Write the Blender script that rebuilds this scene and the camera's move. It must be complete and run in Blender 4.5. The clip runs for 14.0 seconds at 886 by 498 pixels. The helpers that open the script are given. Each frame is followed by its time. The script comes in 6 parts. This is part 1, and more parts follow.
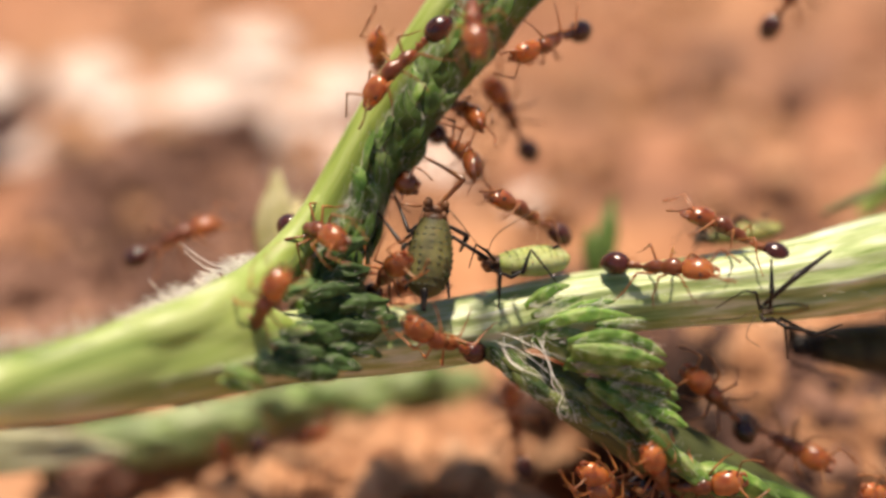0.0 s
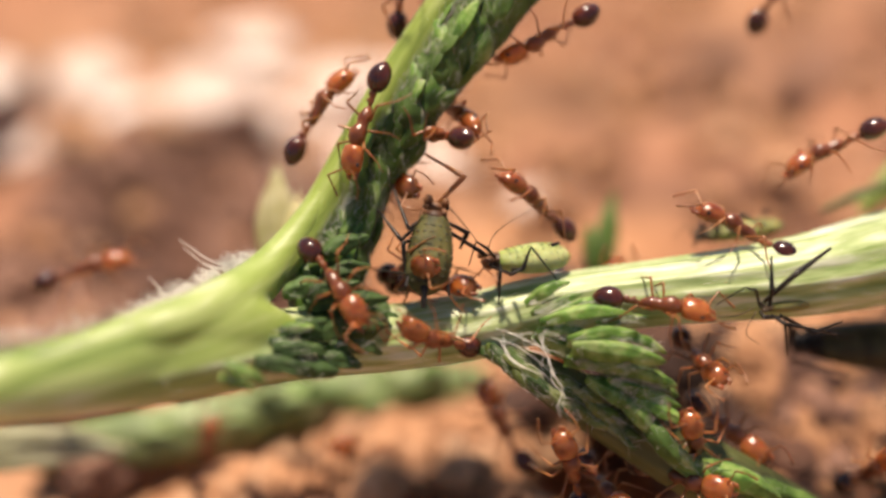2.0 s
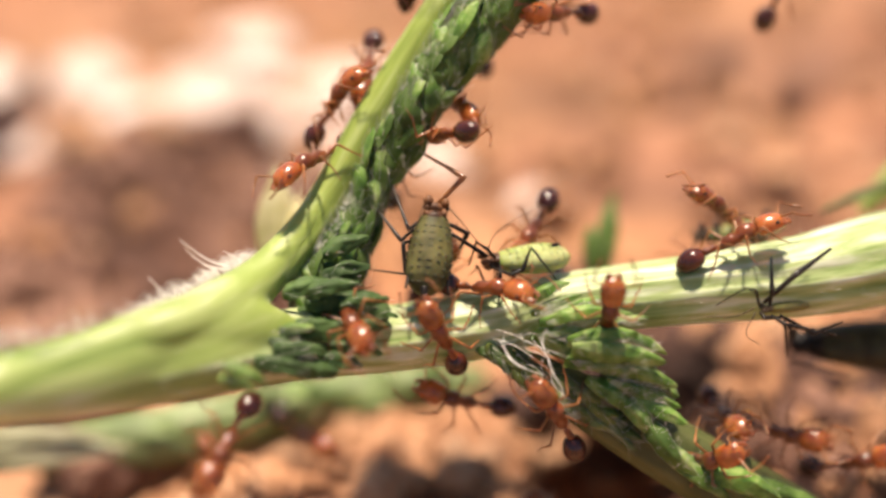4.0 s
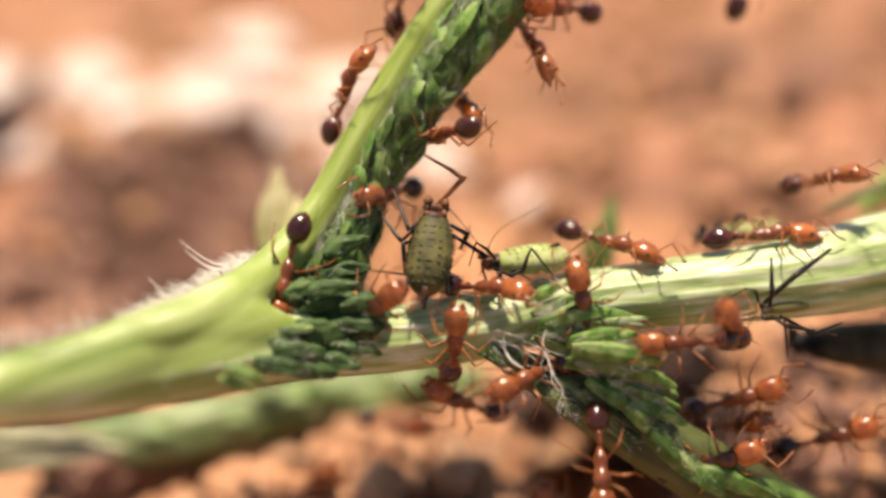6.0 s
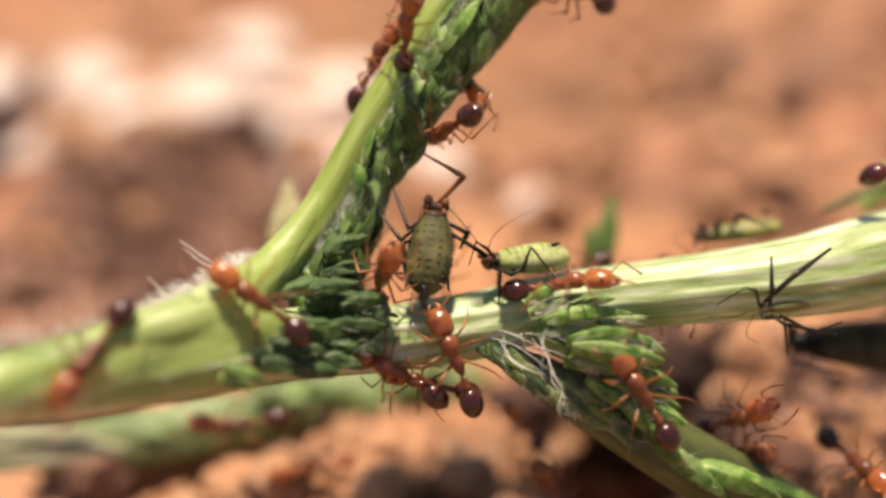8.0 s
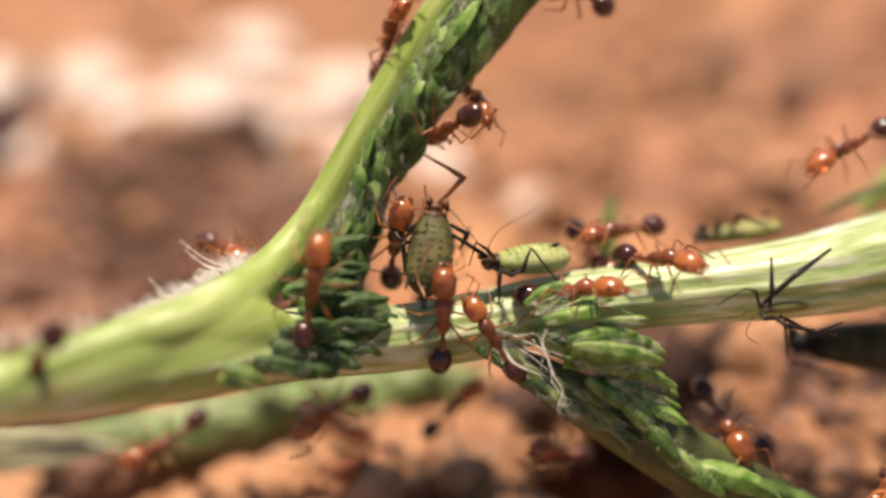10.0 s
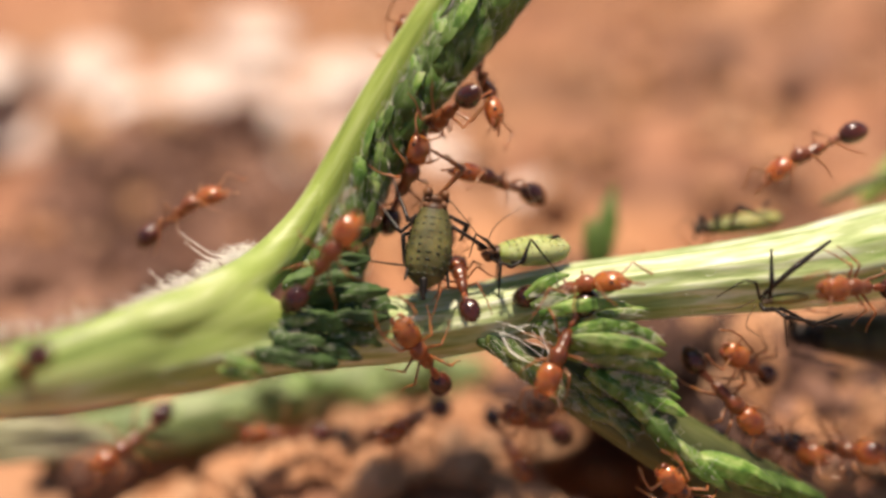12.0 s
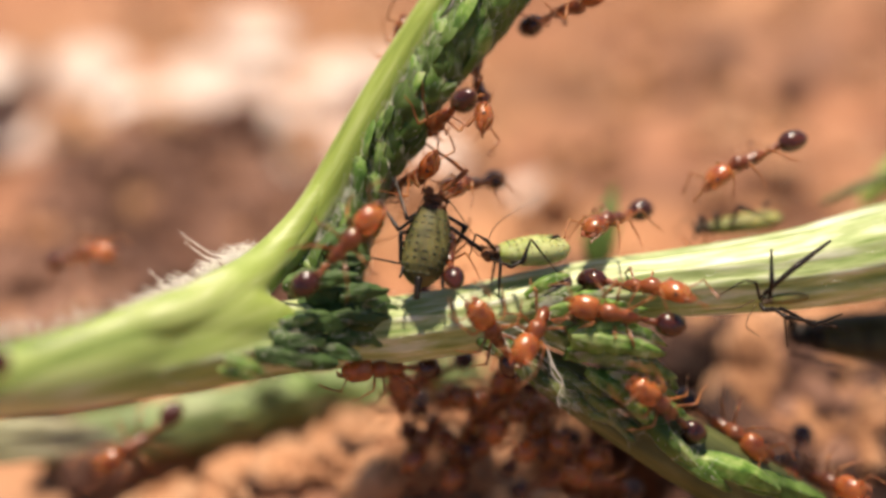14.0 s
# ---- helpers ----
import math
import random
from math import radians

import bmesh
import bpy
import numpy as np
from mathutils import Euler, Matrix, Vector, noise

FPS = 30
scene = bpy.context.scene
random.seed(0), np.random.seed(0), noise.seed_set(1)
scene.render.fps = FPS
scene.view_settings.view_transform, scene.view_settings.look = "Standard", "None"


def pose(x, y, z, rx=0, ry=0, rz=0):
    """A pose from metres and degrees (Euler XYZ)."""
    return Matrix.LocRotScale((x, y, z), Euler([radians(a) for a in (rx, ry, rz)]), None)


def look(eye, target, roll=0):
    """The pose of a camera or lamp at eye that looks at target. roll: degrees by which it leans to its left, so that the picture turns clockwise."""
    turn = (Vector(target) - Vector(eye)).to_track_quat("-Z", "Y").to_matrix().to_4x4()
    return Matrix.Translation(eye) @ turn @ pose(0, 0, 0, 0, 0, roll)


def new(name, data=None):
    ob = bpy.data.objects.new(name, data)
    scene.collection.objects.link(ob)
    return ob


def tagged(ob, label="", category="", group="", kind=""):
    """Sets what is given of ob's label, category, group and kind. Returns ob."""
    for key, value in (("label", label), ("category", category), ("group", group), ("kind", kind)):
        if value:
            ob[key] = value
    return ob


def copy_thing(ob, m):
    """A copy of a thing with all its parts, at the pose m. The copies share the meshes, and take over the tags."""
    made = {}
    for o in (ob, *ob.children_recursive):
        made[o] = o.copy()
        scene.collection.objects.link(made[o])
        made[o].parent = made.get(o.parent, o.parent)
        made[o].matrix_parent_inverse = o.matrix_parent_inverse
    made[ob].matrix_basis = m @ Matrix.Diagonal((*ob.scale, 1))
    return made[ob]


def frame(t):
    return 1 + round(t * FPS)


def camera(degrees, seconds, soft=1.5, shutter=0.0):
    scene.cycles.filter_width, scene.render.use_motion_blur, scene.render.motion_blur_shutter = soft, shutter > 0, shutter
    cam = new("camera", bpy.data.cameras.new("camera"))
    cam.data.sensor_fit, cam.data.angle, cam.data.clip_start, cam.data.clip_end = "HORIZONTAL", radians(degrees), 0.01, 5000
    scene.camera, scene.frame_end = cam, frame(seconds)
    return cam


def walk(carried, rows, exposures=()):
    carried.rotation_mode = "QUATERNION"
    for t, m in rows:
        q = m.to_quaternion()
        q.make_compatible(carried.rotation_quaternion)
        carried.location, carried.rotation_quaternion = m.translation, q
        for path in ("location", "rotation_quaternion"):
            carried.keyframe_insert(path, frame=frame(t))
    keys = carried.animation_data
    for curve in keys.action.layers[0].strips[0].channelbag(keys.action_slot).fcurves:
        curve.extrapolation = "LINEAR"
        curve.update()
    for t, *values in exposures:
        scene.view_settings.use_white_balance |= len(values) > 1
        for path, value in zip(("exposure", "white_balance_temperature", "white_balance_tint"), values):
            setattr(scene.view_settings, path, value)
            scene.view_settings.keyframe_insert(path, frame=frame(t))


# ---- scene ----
import functools

# a close view of a few centimetres: the eye stands 26 mm over the soil and looks down at 30 degrees
MM = 0.001
TILT = radians(30)
EYE = Vector((0.0, -0.027972, 0.0265))
SIDE = Vector((1, 0, 0))
RISE = Vector((0, math.sin(TILT), math.cos(TILT)))
NEAR = Vector((0, -math.cos(TILT), math.sin(TILT)))
MIDST = Vector((0, 0, 0.01035))


def at(u, v, w=0.0):
    """A place in the plane in which the stems lie: millimetres to the side, up the plane, and out of it."""
    return MIDST + (SIDE * u + RISE * v + NEAR * w) * MM


def lie(u, v, w, heading, nose, roll):
    """The pose of an insect in that plane: where its thorax is, its heading, how far its nose lifts out, its roll."""
    base = Matrix((SIDE, RISE, NEAR)).transposed().to_4x4()
    return Matrix.Translation(at(u, v, w)) @ base @ pose(0, 0, 0, 0, 0, heading) @ pose(0, 0, 0, 0, -nose, 0) @ pose(0, 0, 0, roll, 0, 0)


def stand(tip, turn=0.0):
    return Matrix.Translation(EYE) @ pose(0, 0, 0, 60 + tip, 0, turn)


cam = camera(40, 14.0, soft=3.0, shutter=0.5)
cam.data.dof.use_dof = True
cam.data.dof.focus_distance = 0.0316
cam.data.dof.aperture_fstop = 18.0
cam.data.dof.aperture_blades = 0
walk(cam, [(0.0, stand(0.12)), (0.5, stand(-0.07)), (1.5, stand(-0.03)), (3.0, stand(0.0)), (5.3, stand(0.03)), (6.5, stand(0.04)),
           (8.0, stand(0.0)), (10.3, stand(0.03)), (11.0, stand(-0.04)), (11.5, stand(-0.24)), (12.0, stand(-0.37)), (14.0, stand(-0.37))],
     exposures=((0.0, 0.97, 6500, 10), (0.5, 0.98, 6500, 11), (1.0, 1.0, 6500, 13), (1.5, 1.0, 6500, 14), (2.0, 0.98, 6500, 11), (2.5, 1.0, 6500, 12), (3.0, 1.10, 6500, 13), (5.4, 1.24, 6500, 9), (6.2, 1.07, 6500, 10),
                (7.0, 0.99, 6500, 10), (8.0, 0.98, 6500, 10), (10.5, 0.96, 6500, 11), (12.0, 0.93, 6500, 11), (13.0, 1.0, 6500, 13), (14.0, 0.98, 6500, 10)))

world = bpy.data.worlds.new("world")
scene.world = world
world.use_nodes = True
sky = world.node_tree.nodes.new("ShaderNodeTexSky")
sky.sky_type, sky.sun_disc = "NISHITA", False
sky.sun_elevation, sky.sun_rotation = radians(78.5), radians(-14.5)
world.node_tree.links.new(sky.outputs[0], world.node_tree.nodes["Background"].inputs[0])
world.node_tree.nodes["Background"].inputs[1].default_value = 0.05
sun = new("sun", bpy.data.lights.new("sun", "SUN"))
sun.data.energy, sun.data.angle, sun.data.color = 4.8, radians(5.0), (1.0, 0.82, 0.655)
sun.matrix_world = look((-0.05, 0.194, 0.980), (0, 0, 0))


# ---- materials ----
def shader(name, rough=0.5, metal=0.0):
    m = bpy.data.materials.new(name)
    m.use_nodes = True
    p = m.node_tree.nodes["Principled BSDF"]
    p.inputs["Roughness"].default_value, p.inputs["Metallic"].default_value = rough, metal
    return m, m.node_tree.nodes, m.node_tree.links, p


def noise_node(N, L, scale, detail=4.0, stretch=None, coords="Object", turn=0.0):
    c = N.new("ShaderNodeTexCoord")
    mp = N.new("ShaderNodeMapping")
    if stretch:
        mp.inputs["Scale"].default_value = stretch
    mp.inputs["Rotation"].default_value = (0, 0, turn)
    n = N.new("ShaderNodeTexNoise")
    n.inputs["Scale"].default_value, n.inputs["Detail"].default_value = scale, detail
    L.new(c.outputs[coords], mp.inputs[0])
    L.new(mp.outputs[0], n.inputs["Vector"])
    return n


def ramp_node(N, L, source, stops):
    r = N.new("ShaderNodeValToRGB")
    e = r.color_ramp.elements
    while len(e) < len(stops):
        e.new(0.5)
    for k, (at_, c) in zip(e, stops):
        k.position, k.color = at_, (*c, 1)
    L.new(source, r.inputs[0])
    return r


def mixed(N, L, factor, a, b, mode="MIX"):
    x = N.new("ShaderNodeMix")
    x.data_type, x.blend_type = "RGBA", mode
    for s, v in ((x.inputs[0], factor), (x.inputs[6], a), (x.inputs[7], b)):
        if isinstance(v, (float, tuple)):
            s.default_value = v if isinstance(v, float) else (*v, 1)
        else:
            L.new(v, s)
    return x.outputs[2]


def bumped(N, L, p, height, strength, distance):
    b = N.new("ShaderNodeBump")
    b.inputs["Strength"].default_value, b.inputs["Distance"].default_value = strength, distance
    L.new(height, b.inputs["Height"])
    L.new(b.outputs[0], p.inputs["Normal"])


def varied(N, L, colour, low=0.8, high=1.2):
    """Piece by piece lighter or darker."""
    o = N.new("ShaderNodeObjectInfo")
    r = N.new("ShaderNodeMapRange")
    r.inputs[3].default_value, r.inputs[4].default_value = low, high
    L.new(o.outputs["Random"], r.inputs[0])
    h = N.new("ShaderNodeHueSaturation")
    L.new(r.outputs[0], h.inputs["Value"])
    L.new(colour, h.inputs["Color"])
    return h.outputs[0]


def chitin(name, dark, light, rough, glow=0.0, spread=0.0003, coat=0.5, clear=0.0):
    m, N, L, p = shader(name, rough)
    n = noise_node(N, L, 1700, 3)
    c = ramp_node(N, L, n.outputs[0], [(0.36, dark), (0.62, light)]).outputs[0]
    L.new(varied(N, L, c, 0.7, 1.2), p.inputs["Base Color"])
    p.inputs["Specular IOR Level"].default_value = 0.3 + 0.5 * coat
    p.inputs["Coat Weight"].default_value, p.inputs["Coat Roughness"].default_value = coat, 0.12
    if glow:
        p.inputs["Subsurface Weight"].default_value = glow
        p.inputs["Subsurface Radius"].default_value = (1.0, 0.4, 0.1)
        p.inputs["Subsurface Scale"].default_value = spread
    p.inputs["Transmission Weight"].default_value, p.inputs["IOR"].default_value = clear, 1.42
    fine = noise_node(N, L, 6500, 4)
    bumped(N, L, p, fine.outputs[0], 0.35, 0.00004)
    return m


def leafy(name, dark, mid, light, rough=0.5, thin=0.35, stretch=(1, 1, 1), scale=900, coords="Object", relief=0.00008, down=0.0):
    """Plant tissue: streaked green, part of the light passes through it."""
    m, N, L, p = shader(name, rough)
    big = noise_node(N, L, scale * 0.35, 3, None, coords)
    n = noise_node(N, L, scale, 5, stretch, coords)
    c = ramp_node(N, L, n.outputs[0], [(0.3, dark), (0.5, mid), (0.72, light)]).outputs[0]
    tint = ramp_node(N, L, big.outputs[0], [(0.35, (0.72, 0.78, 0.6)), (0.65, (1.0, 1.0, 1.0))]).outputs[0]
    c = varied(N, L, mixed(N, L, 1.0, c, tint, "MULTIPLY"), 0.75, 1.2)
    L.new(c, p.inputs["Base Color"])
    p.inputs["Sheen Weight"].default_value, p.inputs["Sheen Roughness"].default_value = down, 0.35
    p.inputs["Sheen Tint"].default_value = (1.0, 0.98, 0.88, 1)
    bumped(N, L, p, n.outputs[0], 0.5, relief)
    t = N.new("ShaderNodeBsdfTranslucent")
    L.new(c, t.inputs[0])
    x = N.new("ShaderNodeMixShader")
    x.inputs[0].default_value = thin
    L.new(p.outputs[0], x.inputs[1])
    L.new(t.outputs[0], x.inputs[2])
    L.new(x.outputs[0], N["Material Output"].inputs[0])
    return m


def earthy(name, dark, mid, light, scale, relief, ochre=None):
    m, N, L, p = shader(name, 0.85)
    n = noise_node(N, L, scale, 8)
    fine = noise_node(N, L, scale * 9, 6)
    c = ramp_node(N, L, n.outputs[0], [(0.3, dark), (0.5, mid), (0.72, light)]).outputs[0]
    g = ramp_node(N, L, fine.outputs[0], [(0.3, (0.62, 0.58, 0.55)), (0.7, (1.0, 1.0, 1.0))]).outputs[0]
    c = mixed(N, L, 1.0, c, g, "MULTIPLY")
    if ochre:
        patch = noise_node(N, L, 60, 5, (0.5, 1.5, 1))
        k = ramp_node(N, L, patch.outputs[0], [(0.42, (0, 0, 0)), (0.62, (0.8, 0.8, 0.8))]).outputs[0]
        c = mixed(N, L, k, c, ochre)
        streak = noise_node(N, L, 95, 4, (0.45, 1.6, 1), "Object", radians(-52))
        k = ramp_node(N, L, streak.outputs[0], [(0.34, (0.52, 0.46, 0.43)), (0.46, (0.98, 0.96, 0.93)), (0.66, (1.36, 1.28, 1.14))]).outputs[0]
        c = mixed(N, L, 0.9, c, k, "MULTIPLY")
    L.new(varied(N, L, c, 0.8, 1.15), p.inputs["Base Color"])
    bumped(N, L, p, fine.outputs[0], 0.8, relief)
    return m


SOIL = earthy("red soil", (0.118, 0.047, 0.021), (0.279, 0.132, 0.073), (0.47, 0.28, 0.189), 75, 0.0004, (0.27, 0.142, 0.062))
CLOD = earthy("soil crumb", (0.225, 0.098, 0.042), (0.42, 0.217, 0.106), (0.60, 0.385, 0.232), 420, 0.0003)
PALE = earthy("pale stone", (0.56, 0.435, 0.37), (0.72, 0.60, 0.52), (0.82, 0.735, 0.66), 260, 0.0003)
# dark brown for litter, and for the shade low in the hollow
LITTER_SHADE = earthy("dark litter and shade", (0.030, 0.012, 0.007), (0.08, 0.033, 0.018), (0.18, 0.078, 0.042), 300, 0.0004)
BARK = earthy("brown litter", (0.065, 0.029, 0.018), (0.185, 0.090, 0.056), (0.40, 0.225, 0.15), 160, 0.0004)


def fork_skin(name, scale, stretch, coords):
    """The rind of the fork: pale yellow-green on the old stem, lime on the young shoot."""
    m, N, L, p = shader(name, 0.48)
    n = noise_node(N, L, scale, 5, stretch, coords)
    lime = ramp_node(N, L, n.outputs[0], [(0.3, (0.22, 0.30, 0.045)), (0.5, (0.33, 0.43, 0.08)), (0.72, (0.46, 0.55, 0.18))]).outputs[0]
    pale = ramp_node(N, L, n.outputs[0], [(0.36, (0.20, 0.285, 0.065)), (0.46, (0.345, 0.445, 0.125)), (0.56, (0.48, 0.565, 0.22)), (0.68, (0.77, 0.79, 0.55))]).outputs[0]
    where = N.new("ShaderNodeSeparateXYZ")
    L.new(N.new("ShaderNodeNewGeometry").outputs["Position"], where.inputs[0])
    age = N.new("ShaderNodeMapRange")
    age.inputs[1].default_value, age.inputs[2].default_value = -0.0068, -0.0034
    L.new(where.outputs[0], age.inputs[0])
    c = mixed(N, L, age.outputs[0], pale, lime)
    L.new(c, p.inputs["Base Color"])
    p.inputs["Sheen Weight"].default_value, p.inputs["Sheen Roughness"].default_value = 0.5, 0.35
    bumped(N, L, p, n.outputs[0], 0.4, 0.00006)
    t = N.new("ShaderNodeBsdfTranslucent")
    L.new(c, t.inputs[0])
    x = N.new("ShaderNodeMixShader")
    x.inputs[0].default_value = 0.35
    L.new(p.outputs[0], x.inputs[1])
    L.new(t.outputs[0], x.inputs[2])
    L.new(x.outputs[0], N["Material Output"].inputs[0])
    return m


RIND = fork_skin("lime rind", 2.0, (6, 0.32, 1), "UV")
FUSED = fork_skin("yellow-green rind", 2600, (0.06, 0.13, 1), "Object")
BRACT = leafy("pale bract", (0.50, 0.46, 0.20), (0.68, 0.62, 0.36), (0.82, 0.76, 0.54), 0.55, 0.45, (1, 1, 1), 900)
STEM = leafy("pale ribbed stem", (0.23, 0.33, 0.085), (0.52, 0.61, 0.29), (0.92, 0.92, 0.80), 0.45, 0.22, (10, 0.35, 1), 2.4, "UV", 0.00012, 0.6)
LIME = leafy("lime stem", (0.24, 0.32, 0.05), (0.33, 0.43, 0.09), (0.44, 0.54, 0.17), 0.5, 0.35, (5, 0.35, 1), 2.0, "UV", 0.00006, 0.4)
BUD = leafy("dark green leaflet", (0.056, 0.108, 0.016), (0.110, 0.195, 0.032), (0.20, 0.31, 0.080), 0.6, 0.45, (1, 1, 1), 1500, "Object", 0.00008, 0.4)
# a darker copy of the leaflet green, with the fork's shade in its colour
SHADED_LEAF = leafy("leaflet green darkened for shade", (0.026, 0.060, 0.010), (0.048, 0.100, 0.018), (0.085, 0.150, 0.036), 0.7, 0.25, (1, 1, 1), 1500, "Object", 0.00008, 0.1)
LEAF = leafy("fresh green leaf", (0.06, 0.14, 0.02), (0.18, 0.33, 0.055), (0.48, 0.58, 0.22), 0.45, 0.4, (1, 1, 1), 2200, "Object", 0.00008, 0.4)
OLIVE = leafy("olive leaf back", (0.085, 0.115, 0.020), (0.15, 0.185, 0.038), (0.24, 0.28, 0.085), 0.5, 0.3, (1, 1, 1), 1400, "Object", 0.00008, 0.4)
DULL = leafy("grey-green stalk", (0.075, 0.090, 0.026), (0.125, 0.140, 0.044), (0.21, 0.22, 0.088), 0.55, 0.25, (4, 0.4, 1), 2.0, "UV", 0.00008)
BACK = leafy("lower stem", (0.14, 0.20, 0.065), (0.28, 0.37, 0.14), (0.52, 0.58, 0.33), 0.5, 0.25, (5, 0.5, 1), 2.0, "UV", 0.0001)
AMBER = chitin("amber chitin", (0.27, 0.066, 0.017), (0.52, 0.176, 0.044), 0.26, 0.4, 0.0004, 0.35, 0.5)
RUST = chitin("rust brown chitin", (0.14, 0.037, 0.012), (0.30, 0.090, 0.027), 0.3, 0.3, 0.0003, 0.3, 0.4)
GASTER = chitin("dark brown chitin", (0.032, 0.009, 0.006), (0.092, 0.022, 0.011), 0.2, 0.1, 0.0002, coat=0.35, clear=0.12)
LEGS = chitin("leg chitin", (0.22, 0.078, 0.024), (0.42, 0.18, 0.060), 0.3, 0.3, 0.0001, 0.2, 0.4)
BLACK = chitin("black chitin", (0.008, 0.007, 0.006), (0.022, 0.017, 0.013), 0.38, coat=0.0)
SMOKY = chitin("brown leg chitin", (0.05, 0.035, 0.02), (0.12, 0.08, 0.045), 0.4, coat=0.0)
APHID = chitin("green aphid skin", (0.066, 0.064, 0.020), (0.150, 0.140, 0.047), 0.6, 0.3, 0.0002, 0.0)
APHID_LIGHT = chitin("light aphid skin", (0.21, 0.26, 0.055), (0.43, 0.47, 0.20), 0.55, 0.3, 0.0002, 0.0)
APHID_HEAD = chitin("brown aphid head", (0.045, 0.02, 0.010), (0.17, 0.075, 0.03), 0.45, coat=0.0)


def hairy():
    m, N, L, p = shader("white hair", 0.5)
    n = noise_node(N, L, 900, 2)
    c = ramp_node(N, L, n.outputs[0], [(0.3, (0.80, 0.78, 0.70)), (0.7, (0.92, 0.91, 0.86))])
    L.new(c.outputs[0], p.inputs["Base Color"])
    t = N.new("ShaderNodeBsdfTranslucent")
    t.inputs[0].default_value = (0.9, 0.9, 0.84, 1)
    x = N.new("ShaderNodeMixShader")
    x.inputs[0].default_value = 0.4
    L.new(p.outputs[0], x.inputs[1])
    L.new(t.outputs[0], x.inputs[2])
    L.new(x.outputs[0], N["Material Output"].inputs[0])
    return m


HAIR = hairy()
APHID_DEEP = chitin("leaf green aphid skin", (0.13, 0.14, 0.035), (0.25, 0.24, 0.085), 0.5, 0.3, 0.0002, 0.0)
APHID_DARK = chitin("dark olive aphid skin", (0.022, 0.020, 0.009), (0.06, 0.055, 0.022), 0.55, coat=0.0)
DASH = chitin("dark aphid plate", (0.022, 0.022, 0.009), (0.055, 0.053, 0.021), 0.55, coat=0.0)
DRY = leafy("dry leaf", (0.28, 0.27, 0.15), (0.42, 0.40, 0.26), (0.56, 0.53, 0.38), 0.6, 0.3, (1, 1, 1), 700)


# ---- building helpers ----
ORIGIN = {}


def thing(name, place, label, category, group="", kind=""):
    ob = new(name)
    ob.empty_display_size = 0.001
    ob.location = place
    ORIGIN[ob] = Vector(place)
    return tagged(ob, label, category, group, kind)


def part(name, bm, material, parent, label="", pivot=None, kind=""):
    """One mesh, drawn in world places, under its thing or part; pivot is the joint about which it turns."""
    base = ORIGIN.get(parent, Vector()) if parent else Vector()
    origin = Vector(pivot) if pivot is not None else (base if parent else Vector())
    bmesh.ops.translate(bm, verts=bm.verts, vec=-origin)
    bmesh.ops.recalc_face_normals(bm, faces=bm.faces)
    me = bpy.data.meshes.new(name)
    bm.to_mesh(me)
    bm.free()
    me.polygons.foreach_set("use_smooth", [True] * len(me.polygons))
    me.materials.append(material)
    ob = new(name, me)
    ob.parent = parent
    ob.location = origin - base
    ORIGIN[ob] = origin
    return tagged(ob, label, kind=kind)


def glide(points, count):
    """A smooth line through a few places (Catmull-Rom), with the radius carried along."""
    pts = [Vector(p) for p in points]
    pts = [pts[0] * 2 - pts[1]] + pts + [pts[-1] * 2 - pts[-2]]
    out = []
    for i in range(1, len(pts) - 2):
        a, b, c, d = pts[i - 1:i + 3]
        for k in range(count):
            t = k / count
            out.append(0.5 * ((2 * b) + (c - a) * t + (2 * a - 5 * b + 4 * c - d) * t * t + (3 * b - a - 3 * c + d) * t ** 3))
    out.append(pts[-2])
    return out


def tube(bm, line, radii, sides=10, ribs=0, depth=0.0, flat=1.0, facing=None):
    """A swept tube along a line; ribs and depth flute it, flat squeezes it along facing."""
    uv = bm.loops.layers.uv.verify()
    rows, up = [], Vector(facing) if facing is not None else Vector((0.123, -0.6, 0.79))
    n = len(line)
    for i, p in enumerate(line):
        ahead = (line[min(i + 1, n - 1)] - line[max(i - 1, 0)]).normalized()
        a = up - ahead * up.dot(ahead)
        a = a.normalized() if a.length > 1e-6 else ahead.orthogonal().normalized()
        up = a
        b = ahead.cross(a)
        r = radii[i] if hasattr(radii, "__len__") else radii
        ring = []
        for k in range(sides):
            t = math.tau * k / sides
            q = r * (1 + depth * math.cos(ribs * t))
            ring.append(bm.verts.new(p + (a * math.cos(t) * flat + b * math.sin(t)) * q))
        rows.append(ring)
    for i in range(n - 1):
        for k in range(sides):
            f = bm.faces.new((rows[i][k], rows[i][(k + 1) % sides], rows[i + 1][(k + 1) % sides], rows[i + 1][k]))
            for lp, (x, y) in zip(f.loops, ((k, i), (k + 1, i), (k + 1, i + 1), (k, i + 1))):
                lp[uv].uv = (x / sides, y * 0.15)
    bm.faces.new(rows[0][::-1])
    bm.faces.new(rows[-1])
    return bm


def limb(bm, points, radii, sides=8):
    """A jointed limb: straight pieces with rounded knees."""
    line, rr = [], []
    for i in range(len(points) - 1):
        a, b = Vector(points[i]), Vector(points[i + 1])
        for t in (0.0, 0.12, 0.5, 0.88):
            line.append(a.lerp(b, t))
            bulge = 1.12 if t == 0.12 else (0.95 if t == 0.88 else 1.0)
            rr.append((radii[i] * (1 - t) + radii[i + 1] * t) * bulge)
    line.append(Vector(points[-1]))
    rr.append(radii[-1])
    return tube(bm, line, rr, sides)


